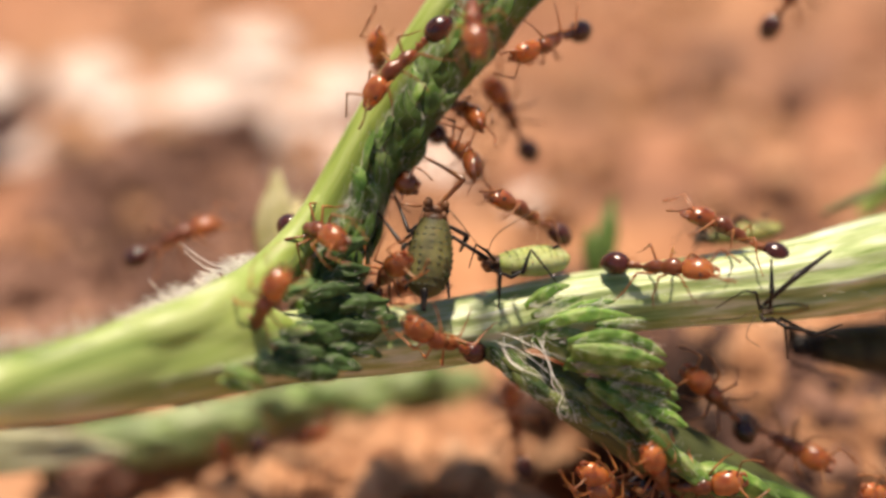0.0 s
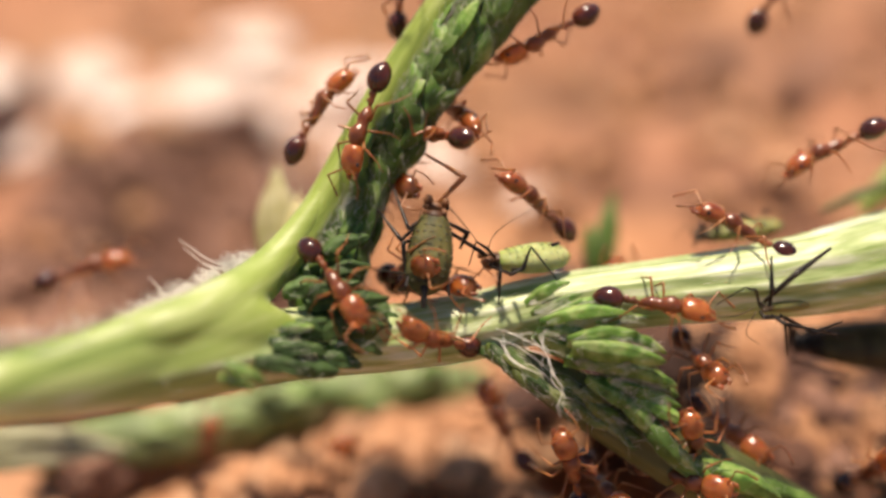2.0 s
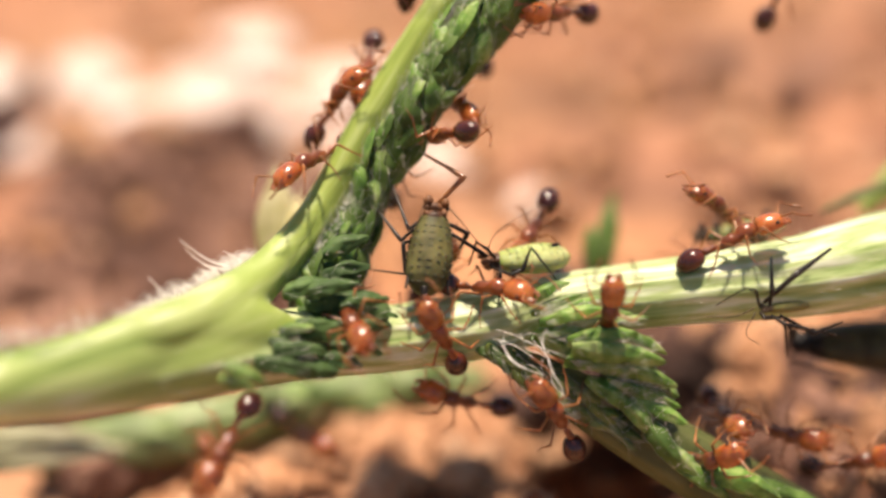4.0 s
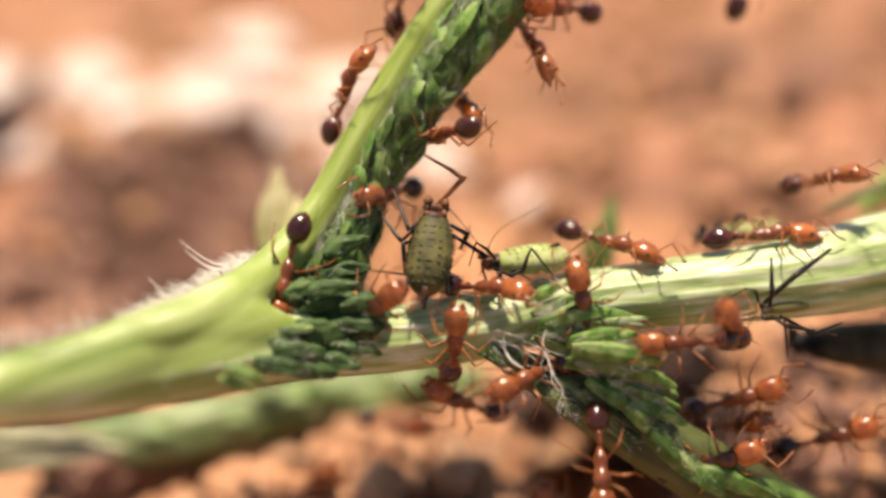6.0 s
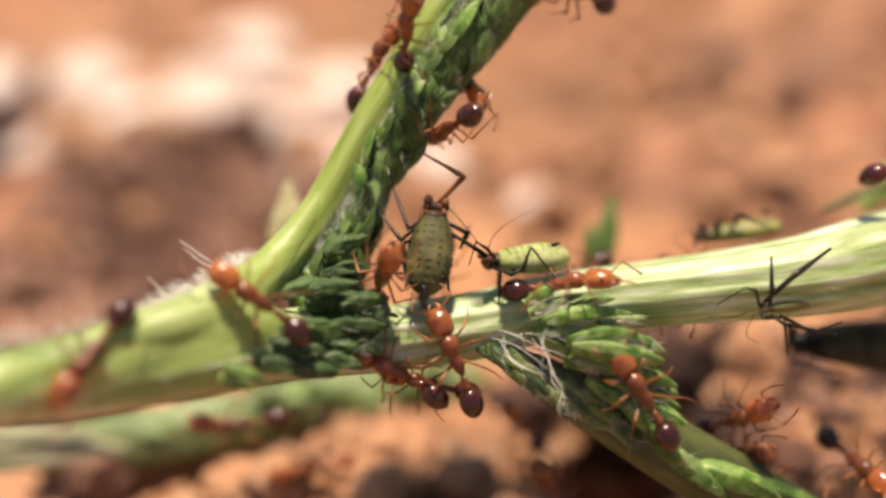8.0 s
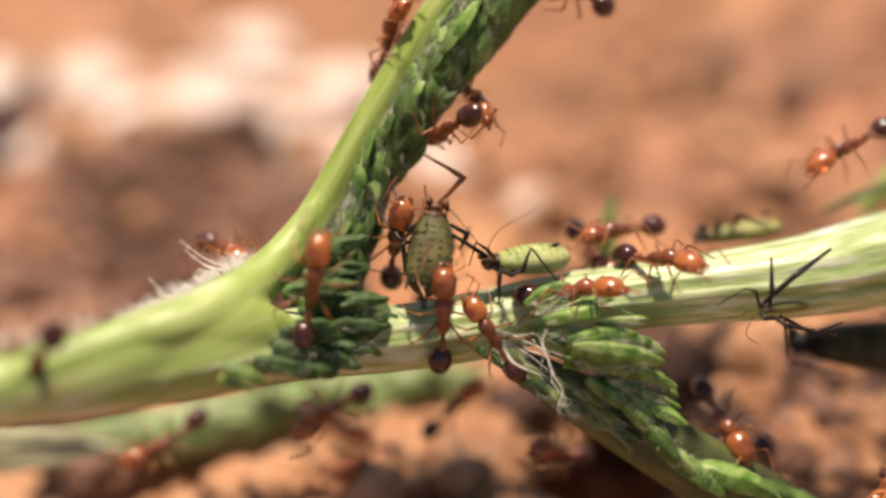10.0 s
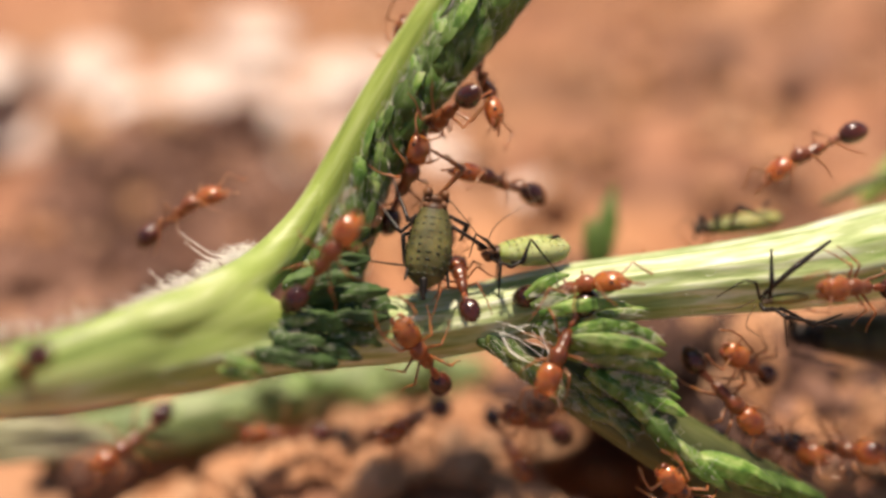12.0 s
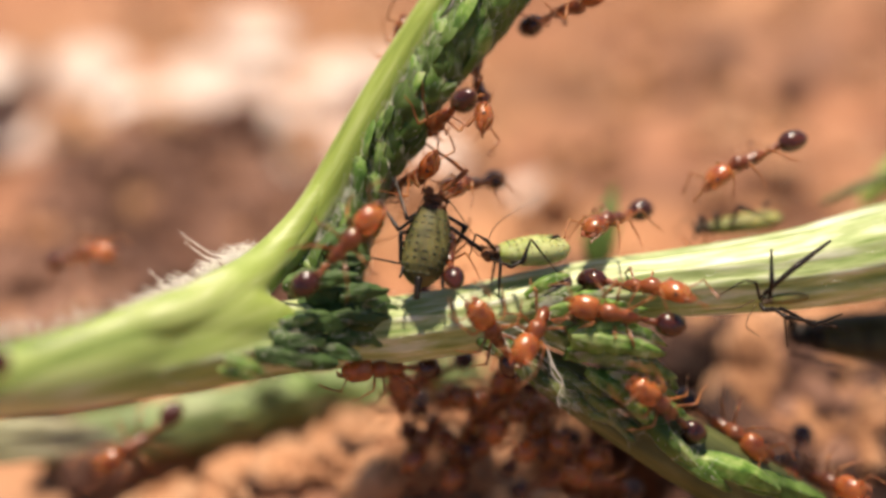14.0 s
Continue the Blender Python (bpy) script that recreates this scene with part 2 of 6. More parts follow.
def ball(bm, centre, size, turn=None, u=18, v=12, rough=0.0, freq=1.0):
    """A rounded lump with three half-axes, made uneven by rough."""
    m = Matrix.Translation(centre) @ (turn or Matrix()) @ Matrix.Diagonal((*size, 1))
    made = bmesh.ops.create_uvsphere(bm, u_segments=u, v_segments=v, radius=1.0)["verts"]
    for x in made:
        if rough:
            x.co *= 1 + rough * noise.noise(x.co * freq + Vector(centre) * 900)
        x.co = m @ x.co
    return bm


def lathe_loft(bm, stations, sides=16):
    """A body along x from (x, half width, half height, z of its middle)."""
    rows = []
    for x, hw, hh, z in stations:
        rows.append([bm.verts.new(Vector((x, hw * math.cos(math.tau * k / sides), z + hh * math.sin(math.tau * k / sides))) * MM) for k in range(sides)])
    for a, b in zip(rows, rows[1:]):
        for k in range(sides):
            bm.faces.new((a[k], a[(k + 1) % sides], b[(k + 1) % sides], b[k]))
    bm.faces.new(rows[0][::-1])
    bm.faces.new(rows[-1])
    return bm


def mmv(x, y, z):
    return Vector((x, y, z)) * MM


def scale_leaf(bm, base, tip, normal, width, curl=0.25, thick=0.06, rows=7, cols=6, ribs=0, blunt=0.75):
    """A small pointed leaf with a midrib fold and thickness, from base to tip; curl lifts its middle along normal."""
    axis = tip - base
    length = axis.length
    axis.normalize()
    nrm = (normal - axis * normal.dot(axis)).normalized()
    side = axis.cross(nrm)
    grid = {}
    for s in (1, -1):
        for i in range(rows + 1):
            t = i / rows
            half = width * 0.5 * (math.sin(math.pi * min(1.0, t * 0.92 + 0.08)) ** blunt) * (1 - 0.25 * t)
            arch = curl * length * math.sin(math.pi * t)
            for j in range(cols + 1):
                x = j / cols * 2 - 1
                fold = -0.35 * half * abs(x) ** 1.5
                z = arch + fold + s * thick * width * 0.5 * (1 - x * x) * (1 - t * 0.7)
                if ribs:
                    z += 0.02 * width * math.cos(math.pi * ribs * x) * math.sin(math.pi * t)
                if abs(x) == 1 and s < 0:
                    grid[s, i, j] = grid[1, i, j]
                else:
                    grid[s, i, j] = bm.verts.new(base + axis * (t * length) + side * (x * half) + nrm * z)
        for i in range(rows):
            for j in range(cols):
                q = [grid[s, i, j], grid[s, i, j + 1], grid[s, i + 1, j + 1], grid[s, i + 1, j]]
                bm.faces.new(q if s > 0 else q[::-1])
    return bm


def crinkle(bm, big=0.05, small=0.025):
    """Makes a leaf uneven: swells and fine wrinkles, in millimetres."""
    for v in bm.verts:
        c = v.co
        v.co = c + (NEAR * (big * noise.noise(c * 3200) + small * noise.noise(c * 9000)) + RISE * big * noise.noise(c * 3600 + Vector((3, 1, 7))) + SIDE * big * noise.noise(c * 3600 + Vector((9, 5, 2)))) * MM
    return bm


def hair(bm, base, tip, bend, radius=0.006):
    line = glide([base, (base + tip) / 2 + bend, tip], 4)
    return tube(bm, line, [radius * MM * (1 - 0.8 * i / (len(line) - 1)) for i in range(len(line))], 4)


# ---- the soil ----
# cracks and hollows in the soil: place, half widths, depth
HOLLOWS = ((0.0060, 0.0044, 0.0027, 0.0033, 0.011), (0.0093, 0.0066, 0.0012, 0.0012, 0.003), (0.0154, 0.0044, 0.0008, 0.0007, 0.0022))


def height(x, y):
    """The lie of the soil, in metres: low swells, crumbs on top near the plant."""
    p = Vector((x, y, 0))
    near = 1.0 / (1 + (p.length / 0.15) ** 2)
    h = 0.0018 * noise.noise(p * 45) + 0.0009 * noise.noise(p * 130 + Vector((5, 2, 0)))
    h += 0.00055 * noise.noise(p * 420) * near + 0.00022 * noise.noise(p * 1100) * near
    h += 0.0034 * noise.noise(Vector(((y - 0.8 * x) * 95, (x + 0.8 * y) * 28, 3.0))) * min(1.0, max(0.0, (y - 0.008) / 0.02))
    h += 0.0026 * noise.noise(Vector(((y - 0.8 * x) * 230, (x + 0.8 * y) * 55, 8.0))) * min(1.0, max(0.0, (y - 0.012) / 0.02))
    h = h * (0.3 + 0.7 * near) - 0.0006
    h += 0.0018 * math.exp(-(((x - 0.0130) / 0.0054) ** 2 + ((y - 0.0068) / 0.0042) ** 2) ** 2)
    h += 0.0019 * math.exp(-(((x + 0.0030) / 0.0065) ** 2 + ((y - 0.0003) / 0.0022) ** 2) ** 2)
    for px, py, rx, ry, deep in HOLLOWS:
        h -= deep * math.exp(-(((x - px) / rx) ** 2 + ((y - py) / ry) ** 2) ** 2)
    return h


def ground():
    steps = [i * 0.0005 for i in range(80)]
    while steps[-1] < 40:
        steps.append(steps[-1] * 1.09 + 0.0005)
    axis = [-s for s in steps[:0:-1]] + steps
    shift = 0.02
    n = len(axis)
    verts = [(x, y + shift, height(x, y + shift)) for y in axis for x in axis]
    faces = [(j * n + i, j * n + i + 1, (j + 1) * n + i + 1, (j + 1) * n + i) for j in range(n - 1) for i in range(n - 1)]
    me = bpy.data.meshes.new("ground")
    me.from_pydata(verts, [], faces)
    me.polygons.foreach_set("use_smooth", [True] * len(faces))
    me.materials.append(SOIL)
    return tagged(new("ground", me), "dry crumbly reddish-brown sandy soil", "soil", kind="structure")


@functools.lru_cache(None)
def round_form(level):
    """The corners and faces of a ball in triangles."""
    bm = bmesh.new()
    bmesh.ops.create_icosphere(bm, subdivisions=level, radius=1.0)
    form = [v.co.copy() for v in bm.verts], [[v.index for v in f.verts] for f in bm.faces]
    bm.free()
    return form


def clump(heap, x, y, size, rng, sink=0.25, flat=0.75):
    """Adds one uneven lump to a heap of corners and faces."""
    verts, faces = heap
    z = height(x, y) + size * flat * (1 - sink)
    tip = 0.0 if flat < 0.3 else 1.0
    turn = Euler((rng.uniform(0, 6) * tip, rng.uniform(-0.4, 0.4) * tip, rng.uniform(0, 6))).to_matrix()
    seed = Vector((x, y, 0)) * 3000
    sx, sy = rng.uniform(0.8, 1.3), rng.uniform(0.75, 1.1)
    k = len(verts)
    corners, sides = round_form(4 if size > 0.0012 else 3 if size > 0.0007 else 2)
    for p in corners:
        c = p * (1 + 0.28 * noise.noise(p * 1.3 + seed) + 0.16 * noise.noise(p * 3.5 + seed) + 0.09 * noise.noise(p * 8.0 + seed))
        verts.append(turn @ Vector((c.x * sx, c.y * sy, c.z * flat)) * size + Vector((x, y, z)))
    faces.extend([a + k for a in f] for f in sides)


def mesh_of(heap, name, material):
    me = bpy.data.meshes.new(name)
    me.from_pydata(heap[0], [], heap[1])
    me.polygons.foreach_set("use_smooth", [True] * len(me.polygons))
    me.materials.append(material)
    return new(name, me)


def crumbs():
    rng = random.Random(3)
    for name, count, low, high, mat, label in (("soil_crumbs", 420, 0.0003, 0.0011, CLOD, "small loose crumbs of reddish soil"),
                                             ("dark_crumbs", 390, 0.0004, 0.0011, LITTER_SHADE, "small dark bits of plant litter and of shade in the hollow"),
                                             ("brown_litter", 260, 0.0004, 0.0013, BARK, "brown crumbled plant litter heaped on soil")):
        heap = ([], [])
        for _ in range(count):
            x, y = (rng.uniform(-0.026, 0.026), rng.uniform(-0.008, 0.06)) if mat is CLOD else (rng.gauss(0.0076, 0.0018), rng.gauss(0.0056, 0.0024)) if mat is LITTER_SHADE else (rng.gauss(-0.0115, 0.0036), rng.gauss(0.0175, 0.005))
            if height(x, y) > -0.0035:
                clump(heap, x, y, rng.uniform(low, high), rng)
        if mat is CLOD:
            for _ in range(460):
                clump(heap, rng.gauss(0.0117, 0.0032), rng.gauss(0.0058, 0.0024), 0.0002 + 0.0008 * rng.random() ** 2, rng, 0.4)
            for _ in range(650):
                x, y = rng.uniform(-0.010, 0.0035), rng.uniform(0.0005, 0.0065)
                if height(x, y) > -0.0025:
                    clump(heap, x, y, 0.00016 + 0.0005 * rng.random() ** 2, rng)
        if mat is not CLOD:
            for _ in range(35):
                clump(heap, rng.gauss(0.0145, 0.0022), rng.gauss(0.0050, 0.0022), rng.uniform(0.0004, 0.0010), rng)
        if mat is LITTER_SHADE:
            # dark crumbs line the hollow in place of the shade down there
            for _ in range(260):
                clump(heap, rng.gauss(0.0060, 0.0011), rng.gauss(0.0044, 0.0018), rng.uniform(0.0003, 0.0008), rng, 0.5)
        tagged(mesh_of(heap, name, mat), label, "soil", kind="stuff")


def lumps():
    """The larger lumps, one by one: where, how big, of what."""
    rng = random.Random(8)
    kinds = {"c": (CLOD, "soil_clod", "rounded reddish-brown clod of dry soil", "clod"),
             "d": (LITTER_SHADE, "bark_fragment", "dark brown lump on the soil, for bark and for shade in cracks", "bark"),
             "b": (BARK, "litter_lump", "brown lump of crumbled plant litter on the soil", "litter"),
             "p": (PALE, "pale_stone", "pale sunlit stone lying flat on the soil", "stone")}
    rows = {"c": "-6.8 3.2 1.2|-4.4 2.8 0.95|-2.0 2.4 1.05|0.4 2.6 0.9|1.5 2.8 0.8|-5.4 1.6 1.0|1.6 4.6 0.8|-9.5 4.5 1.2|8.0 4.6 1.2|10.5 5.5 1.3|11.6 2.6 1.0|9.0 8.4 0.8|13.5 8.0 1.3|11.9 6.7 1.0|13.4 5.8 1.0|12.2 4.6 0.9|10.0 6.4 0.7|-5.6 4.4 0.9|-3.2 4.6 0.8|-0.8 4.0 0.8|-13.0 20.0 1.3|-16.4 17.4 1.4|-13.2 25.4 1.5|-18.4 27.2 1.6|-8.2 2.4 0.9|-3.2 1.2 0.8|-1.0 0.9 0.7|0.9 1.0 0.7",
            "b": "-11.0 16.0 1.3|-13.0 12.0 1.2|-15.5 19.0 1.5|-9.6 11.0 1.1|-17.0 14.0 1.4|-8.6 20.5 1.1",
            # some of these dark lumps stand in for shade in gaps of the soil
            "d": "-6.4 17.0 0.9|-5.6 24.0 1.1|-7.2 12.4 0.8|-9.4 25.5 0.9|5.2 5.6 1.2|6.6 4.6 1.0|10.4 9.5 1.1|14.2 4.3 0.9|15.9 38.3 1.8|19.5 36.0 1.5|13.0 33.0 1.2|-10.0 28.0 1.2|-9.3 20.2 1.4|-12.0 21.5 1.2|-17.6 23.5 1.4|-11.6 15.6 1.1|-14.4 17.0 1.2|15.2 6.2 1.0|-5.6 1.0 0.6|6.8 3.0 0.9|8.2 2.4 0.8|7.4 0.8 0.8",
            "p": "-17.4 35.0 3.4|-22.0 33.0 2.6|-26.0 33.5 3.2|-12.6 33.5 2.8|-16.0 30.5 2.0|-21.0 38.0 2.6|-7.4 32.0 2.3|-6.8 28.2 1.8|-30.0 31.0 3.0|-10.0 36.0 1.6|-13.8 38.0 2.0|-4.6 30.5 2.2|-9.4 29.4 2.0|-3.6 35.5 2.6|-11.0 41.0 3.0|-6.0 38.0 2.2|-4.2 27.0 1.6|0.6 25.5 1.8|4.6 20.8 1.3|-8.1 27.0 1.7|-8.6 32.0 2.2|-6.2 34.5 2.4|-10.6 37.0 1.8"}
    for k, places in rows.items():
        mat, name, label, cat = kinds[k]
        for place in places.split("|"):
            x, y, size = (float(n) * MM for n in place.split())
            heap = ([], [])
            clump(heap, x, y, size, rng, 0.35 if k != "p" else 0.5, 0.7 if k != "p" else 0.2)
            tagged(mesh_of(heap, name, mat), label, cat, name + "s on the soil")


def litter_fibres():
    """Dry strands standing and lying in the heap of litter behind the stems."""
    rng = random.Random(41)
    for name, count, mat, label in (("dark_fibres", 170, LITTER_SHADE, "dark dry plant fibres matted over the litter"), ("brown_fibres", 170, BARK, "brown dry plant fibres matted over the litter")):
        bm = bmesh.new()
        for _ in range(count):
            x, y = rng.gauss(-0.0108, 0.0036), rng.gauss(0.0165, 0.0042)
            root = Vector((x, y, height(x, y)))
            tip = root + Vector((rng.uniform(-1.2, 1.2), rng.uniform(-1.0, 1.0), rng.uniform(0.8, 3.4))) * MM
            line = glide([root, root.lerp(tip, 0.5) + Vector((rng.uniform(-0.4, 0.4), rng.uniform(-0.4, 0.4), 0.2)) * MM, tip], 3)
            thick = rng.uniform(0.07, 0.2) * MM
            tube(bm, line, [thick * (1 - 0.75 * i / (len(line) - 1)) for i in range(len(line))], 5)
        tagged(part(name, bm, mat, None, label, kind="stuff"), category="litter")


ground()
crumbs()
lumps()
litter_fibres()


# ---- the plant ----
def radii_along(stops, count):
    return [Vector((r * MM, 0, 0)) for r in stops] and [v.x for v in glide([Vector((r * MM, 0, 0)) for r in stops], count)]


def creeping_stem():
    plant = thing("creeping_stem", at(0.00, -1.93, 0.00), "pale green ribbed stem with white streaks above the soil", "plant stem")
    line = glide([at(-12.74, -3.71, 6.00), at(-10.09, -3.38, 4.60), at(-7.84, -3.17, 3.40), at(-6.00, -2.71, 2.50), at(-3.86, -2.47, 0.80), at(-1.27, -2.38, -0.30), at(1.01, -2.04, -0.50), at(3.30, -1.51, -0.60), at(6.33, -1.13, -0.50), at(9.41, -0.78, -0.60), at(12.34, -0.27, -1.60), at(17.72, 0.68, -3.50)], 12)
    rr = radii_along((0.66, 0.65, 0.70, 0.92, 0.92, 0.88, 0.90, 0.85, 0.90, 1.06, 1.28, 1.5), 12)
    part("stalk", tube(bmesh.new(), line, rr, 60, 11, 0.035), STEM, plant)
    fork = glide([at(-11.62, -2.79, 5.50), at(-10.09, -2.63, 4.60), at(-8.99, -2.45, 4.00), at(-7.81, -2.21, 3.50), at(-6.54, -1.88, 3.20), at(-5.51, -1.45, 2.10), at(-4.75, -0.83, 1.10), at(-4.08, 0.02, 0.40), at(-3.43, 1.03, 0.00), at(-2.90, 1.95, -0.20)], 12)
    crotch = tube(bmesh.new(), fork, radii_along((0.26, 0.33, 0.40, 0.48, 0.60, 0.74, 0.62, 0.49, 0.36, 0.2), 12), 44, 9, 0.015)
    web = glide([at(-10.22, -3.21, 5.60), at(-9.31, -3.10, 4.60), at(-8.13, -2.87, 3.80), at(-6.83, -2.48, 3.10), at(-5.66, -2.09, 2.50), at(-4.57, -2.08, 1.90), at(-3.27, -2.41, 0.90)], 12)
    tube(crotch, web, radii_along((0.55, 0.80, 1.02, 1.16, 1.10, 0.80, 0.28), 12), 48, 7, 0.010, 0.60, NEAR)
    tube(crotch, line[:50], [r * (1.03 - 0.10 * max(0.0, i - 36) / 13) for i, r in enumerate(rr[:50])], 60, 11, 0.012)
    shoulder = part("fork_shoulder", crotch, FUSED, plant, "smooth yellow-green shoulder of the fork")
    melt = shoulder.modifiers.new("fused", "REMESH")
    melt.mode, melt.voxel_size, melt.use_smooth_shade = "VOXEL", 0.00006, True
    soft = shoulder.modifiers.new("softened", "SMOOTH")
    soft.factor, soft.iterations = 0.5, 40
    rng = random.Random(5)
    bm = bmesh.new()
    for _ in range(420):
        i = rng.randrange(6, 62)
        a = rng.uniform(0.2, 3.4)
        out = RISE * math.sin(a) + NEAR * math.cos(a)
        b = fork[i] + out * 0.5 * MM
        hair(bm, b, b + (out * rng.uniform(0.2, 0.55) + SIDE * rng.uniform(-0.45, 0.2)) * MM, SIDE * rng.uniform(-0.1, 0.1) * MM, 0.006)
    for _ in range(340):
        i = rng.randrange(24, len(line) - 16)
        a = rng.uniform(0, math.tau)
        out = (RISE * math.sin(a) + NEAR * math.cos(a))
        b = line[i] + out * rr[i] * 0.97
        hair(bm, b, b + out * rng.uniform(0.05, 0.3) * MM + SIDE * rng.uniform(-0.1, 0.5) * MM, SIDE * rng.uniform(-0.1, 0.1) * MM, 0.0045)
    part("hairs", bm, HAIR, plant, "fine white hairs", kind="stuff")
    return plant


def junction_hairs():
    """The tuft of long white hairs in the fork."""
    rng = random.Random(6)
    tuft = thing("hair_tuft", at(-5.78, -1.13, 1.50), "tuft of long white hairs in the fork of the stem", "plant hair")
    bm = bmesh.new()
    a, b = at(-7.64, -1.94, 2.60), at(-4.88, -0.31, 0.80)
    for _ in range(460):
        p = a.lerp(b, rng.random()) + NEAR * rng.uniform(-1.0, 0.2) * MM
        tip = p + (RISE * rng.uniform(0.1, 0.42) + SIDE * rng.uniform(-0.6, 0.1) + NEAR * rng.uniform(-0.8, 0.5)) * MM
        hair(bm, p, tip, (SIDE * rng.uniform(-0.2, 0.2) + RISE * 0.1) * MM, 0.012)
    part("hairs", bm, HAIR, tuft)
    for p, q, r in ((at(-5.06, -0.43, 0.60), at(-7.10, 0.24, -0.50), at(-6.06, -0.37, 0.00)), (at(-5.21, -0.54, 0.60), at(-6.97, 0.02, -0.40), at(-6.21, -0.46, 0.00)), (at(-6.81, -1.39, 2.00), at(-7.34, -0.69, 2.00), at(-6.95, -1.11, 2.00))):
        part("long_hair", hair(bmesh.new(), p, q, r - (p + q) / 2, 0.03), HAIR, tuft)
    return tuft


def side_shoot():
    """The shoot that rises from the fork: a lime stalk on one side, crowded hairy leaflets on the other."""
    shoot = thing("side_shoot", at(-1.41, 5.41, 0.00), "rising lime-green shoot crowded with small dark hairy leaflets", "plant shoot")
    line = glide([at(-5.51, -1.45, 2.00), at(-4.75, -0.83, 1.10), at(-4.02, -0.02, 0.25), at(-3.19, 1.15, -0.30), at(-1.82, 3.58, -0.48), at(-0.55, 5.72, -0.52), at(0.70, 7.58, -0.60), at(2.25, 9.42, -0.90)], 12)
    part("stalk", tube(bmesh.new(), line, radii_along((0.45, 0.55, 0.55, 0.55, 0.56, 0.51, 0.5, 0.5), 12), 36, 7, 0.015), RIND, shoot)
    core = glide([at(-3.31, -2.26, -0.30), at(-3.09, -0.89, -0.30), at(-2.61, 0.32, -0.40), at(-1.88, 1.84, -0.40), at(-1.09, 3.32, -0.40), at(-0.24, 4.57, -0.40), at(0.82, 5.95, -0.50), at(1.90, 7.45, -0.70), at(3.18, 9.14, -1.00)], 20)
    rr = radii_along((0.95, 0.9, 0.60, 0.50, 0.58, 0.70, 0.87, 0.93, 0.93), 20)
    bm = tube(bmesh.new(), core, rr, 64)
    for v in bm.verts:
        v.co += Vector((noise.noise(v.co * 2600), noise.noise(v.co * 2600 + Vector((7, 0, 0))), noise.noise(v.co * 2600 + Vector((0, 9, 0))))) * 0.00012
    part("leaflet_core", bm, BUD, shoot)
    rng = random.Random(11)
    shag = bmesh.new()
    for _ in range(130):
        i = rng.randrange(26, len(line) - 14)
        ahead = (line[i + 1] - line[i - 1]).normalized()
        across = NEAR.cross(ahead).normalized()
        a = rng.uniform(-0.3, 1.9)
        out = NEAR * math.cos(a) + across * math.sin(a)
        q = line[i] + out * 0.38 * MM
        hair(shag, q, q + (out * rng.uniform(0.06, 0.2) + ahead * rng.uniform(0.0, 0.25)) * MM, ahead * 0.03 * MM, 0.0045)
    for k in range(210):
        i = 5 + int(k / 210 * (len(core) - 14))
        ahead = (core[i + 1] - core[i - 1]).normalized()
        a = -1.7 + (k * 0.618 % 1.0) * 3.3 + rng.uniform(-0.2, 0.2)
        across = NEAR.cross(ahead).normalized()
        out = (NEAR * math.cos(a) - across * math.sin(a)).normalized()
        around = (NEAR * math.sin(a) + across * math.cos(a)).normalized()
        size = rng.uniform(0.8, 1.35) * MM
        b = core[i] + out * rr[i] * 0.86 - around * 0.3 * size - ahead * rng.uniform(0.0, 0.5) * MM
        tip = b + (ahead * rng.uniform(0.2, 0.9) + out * rng.uniform(-0.05, 0.10) + around * rng.uniform(-0.1, 0.7)).normalized() * size
        wide = size * rng.uniform(0.5, 0.8)
        # the mix of two greens carries the shoot's lit left and shaded right side
        part("leaflet", crinkle(scale_leaf(bmesh.new(), b, tip, out, wide, rng.uniform(0.04, 0.14), 0.14, 10, 8, 2, rng.uniform(0.5, 0.8)), 0.035, 0.012), BUD if rng.random() < 0.72 + 0.25 * math.sin(a) else LEAF, shoot)
        along = (tip - b).normalized()
        edge = along.cross(out)
        for _ in range(16):
            t, sgn = rng.uniform(0.1, 1.0), rng.uniform(-1, 1)
            q = b + (tip - b) * t + edge * sgn * wide * 0.45 * (1 - t) ** 0.6 + out * 0.14 * size * math.sin(math.pi * t)
            hair(shag, q, q + (along * rng.uniform(0.05, 0.4) + edge * sgn * rng.uniform(-0.1, 0.25) + out * rng.uniform(0.05, 0.2)) * MM * rng.uniform(0.4, 0.9), (out * 0.03 + edge * rng.uniform(-0.05, 0.05)) * MM, 0.0026)
    for _ in range(46):
        i = rng.randrange(28, len(core) - 16)
        seam = rng.uniform(0.5, 0.95)
        for _ in range(7):
            ahead = (core[i + 1] - core[i - 1]).normalized()
            across = NEAR.cross(ahead).normalized()
            q = core[i] + (across * seam + NEAR * math.sqrt(1.05 - seam * seam)) * rr[i] + ahead * rng.uniform(-0.12, 0.12) * MM
            reach = ahead * rng.uniform(0.1, 0.6) + across * rng.uniform(-0.35, 0.35) + NEAR * rng.uniform(0.05, 0.3)
            hair(shag, q, q + reach * MM * rng.uniform(0.5, 1.1), (NEAR * 0.06 + across * rng.uniform(-0.12, 0.12)) * MM, 0.0065)
    part("hairs", shag, HAIR, shoot, "fine white hairs", kind="stuff")
    return shoot


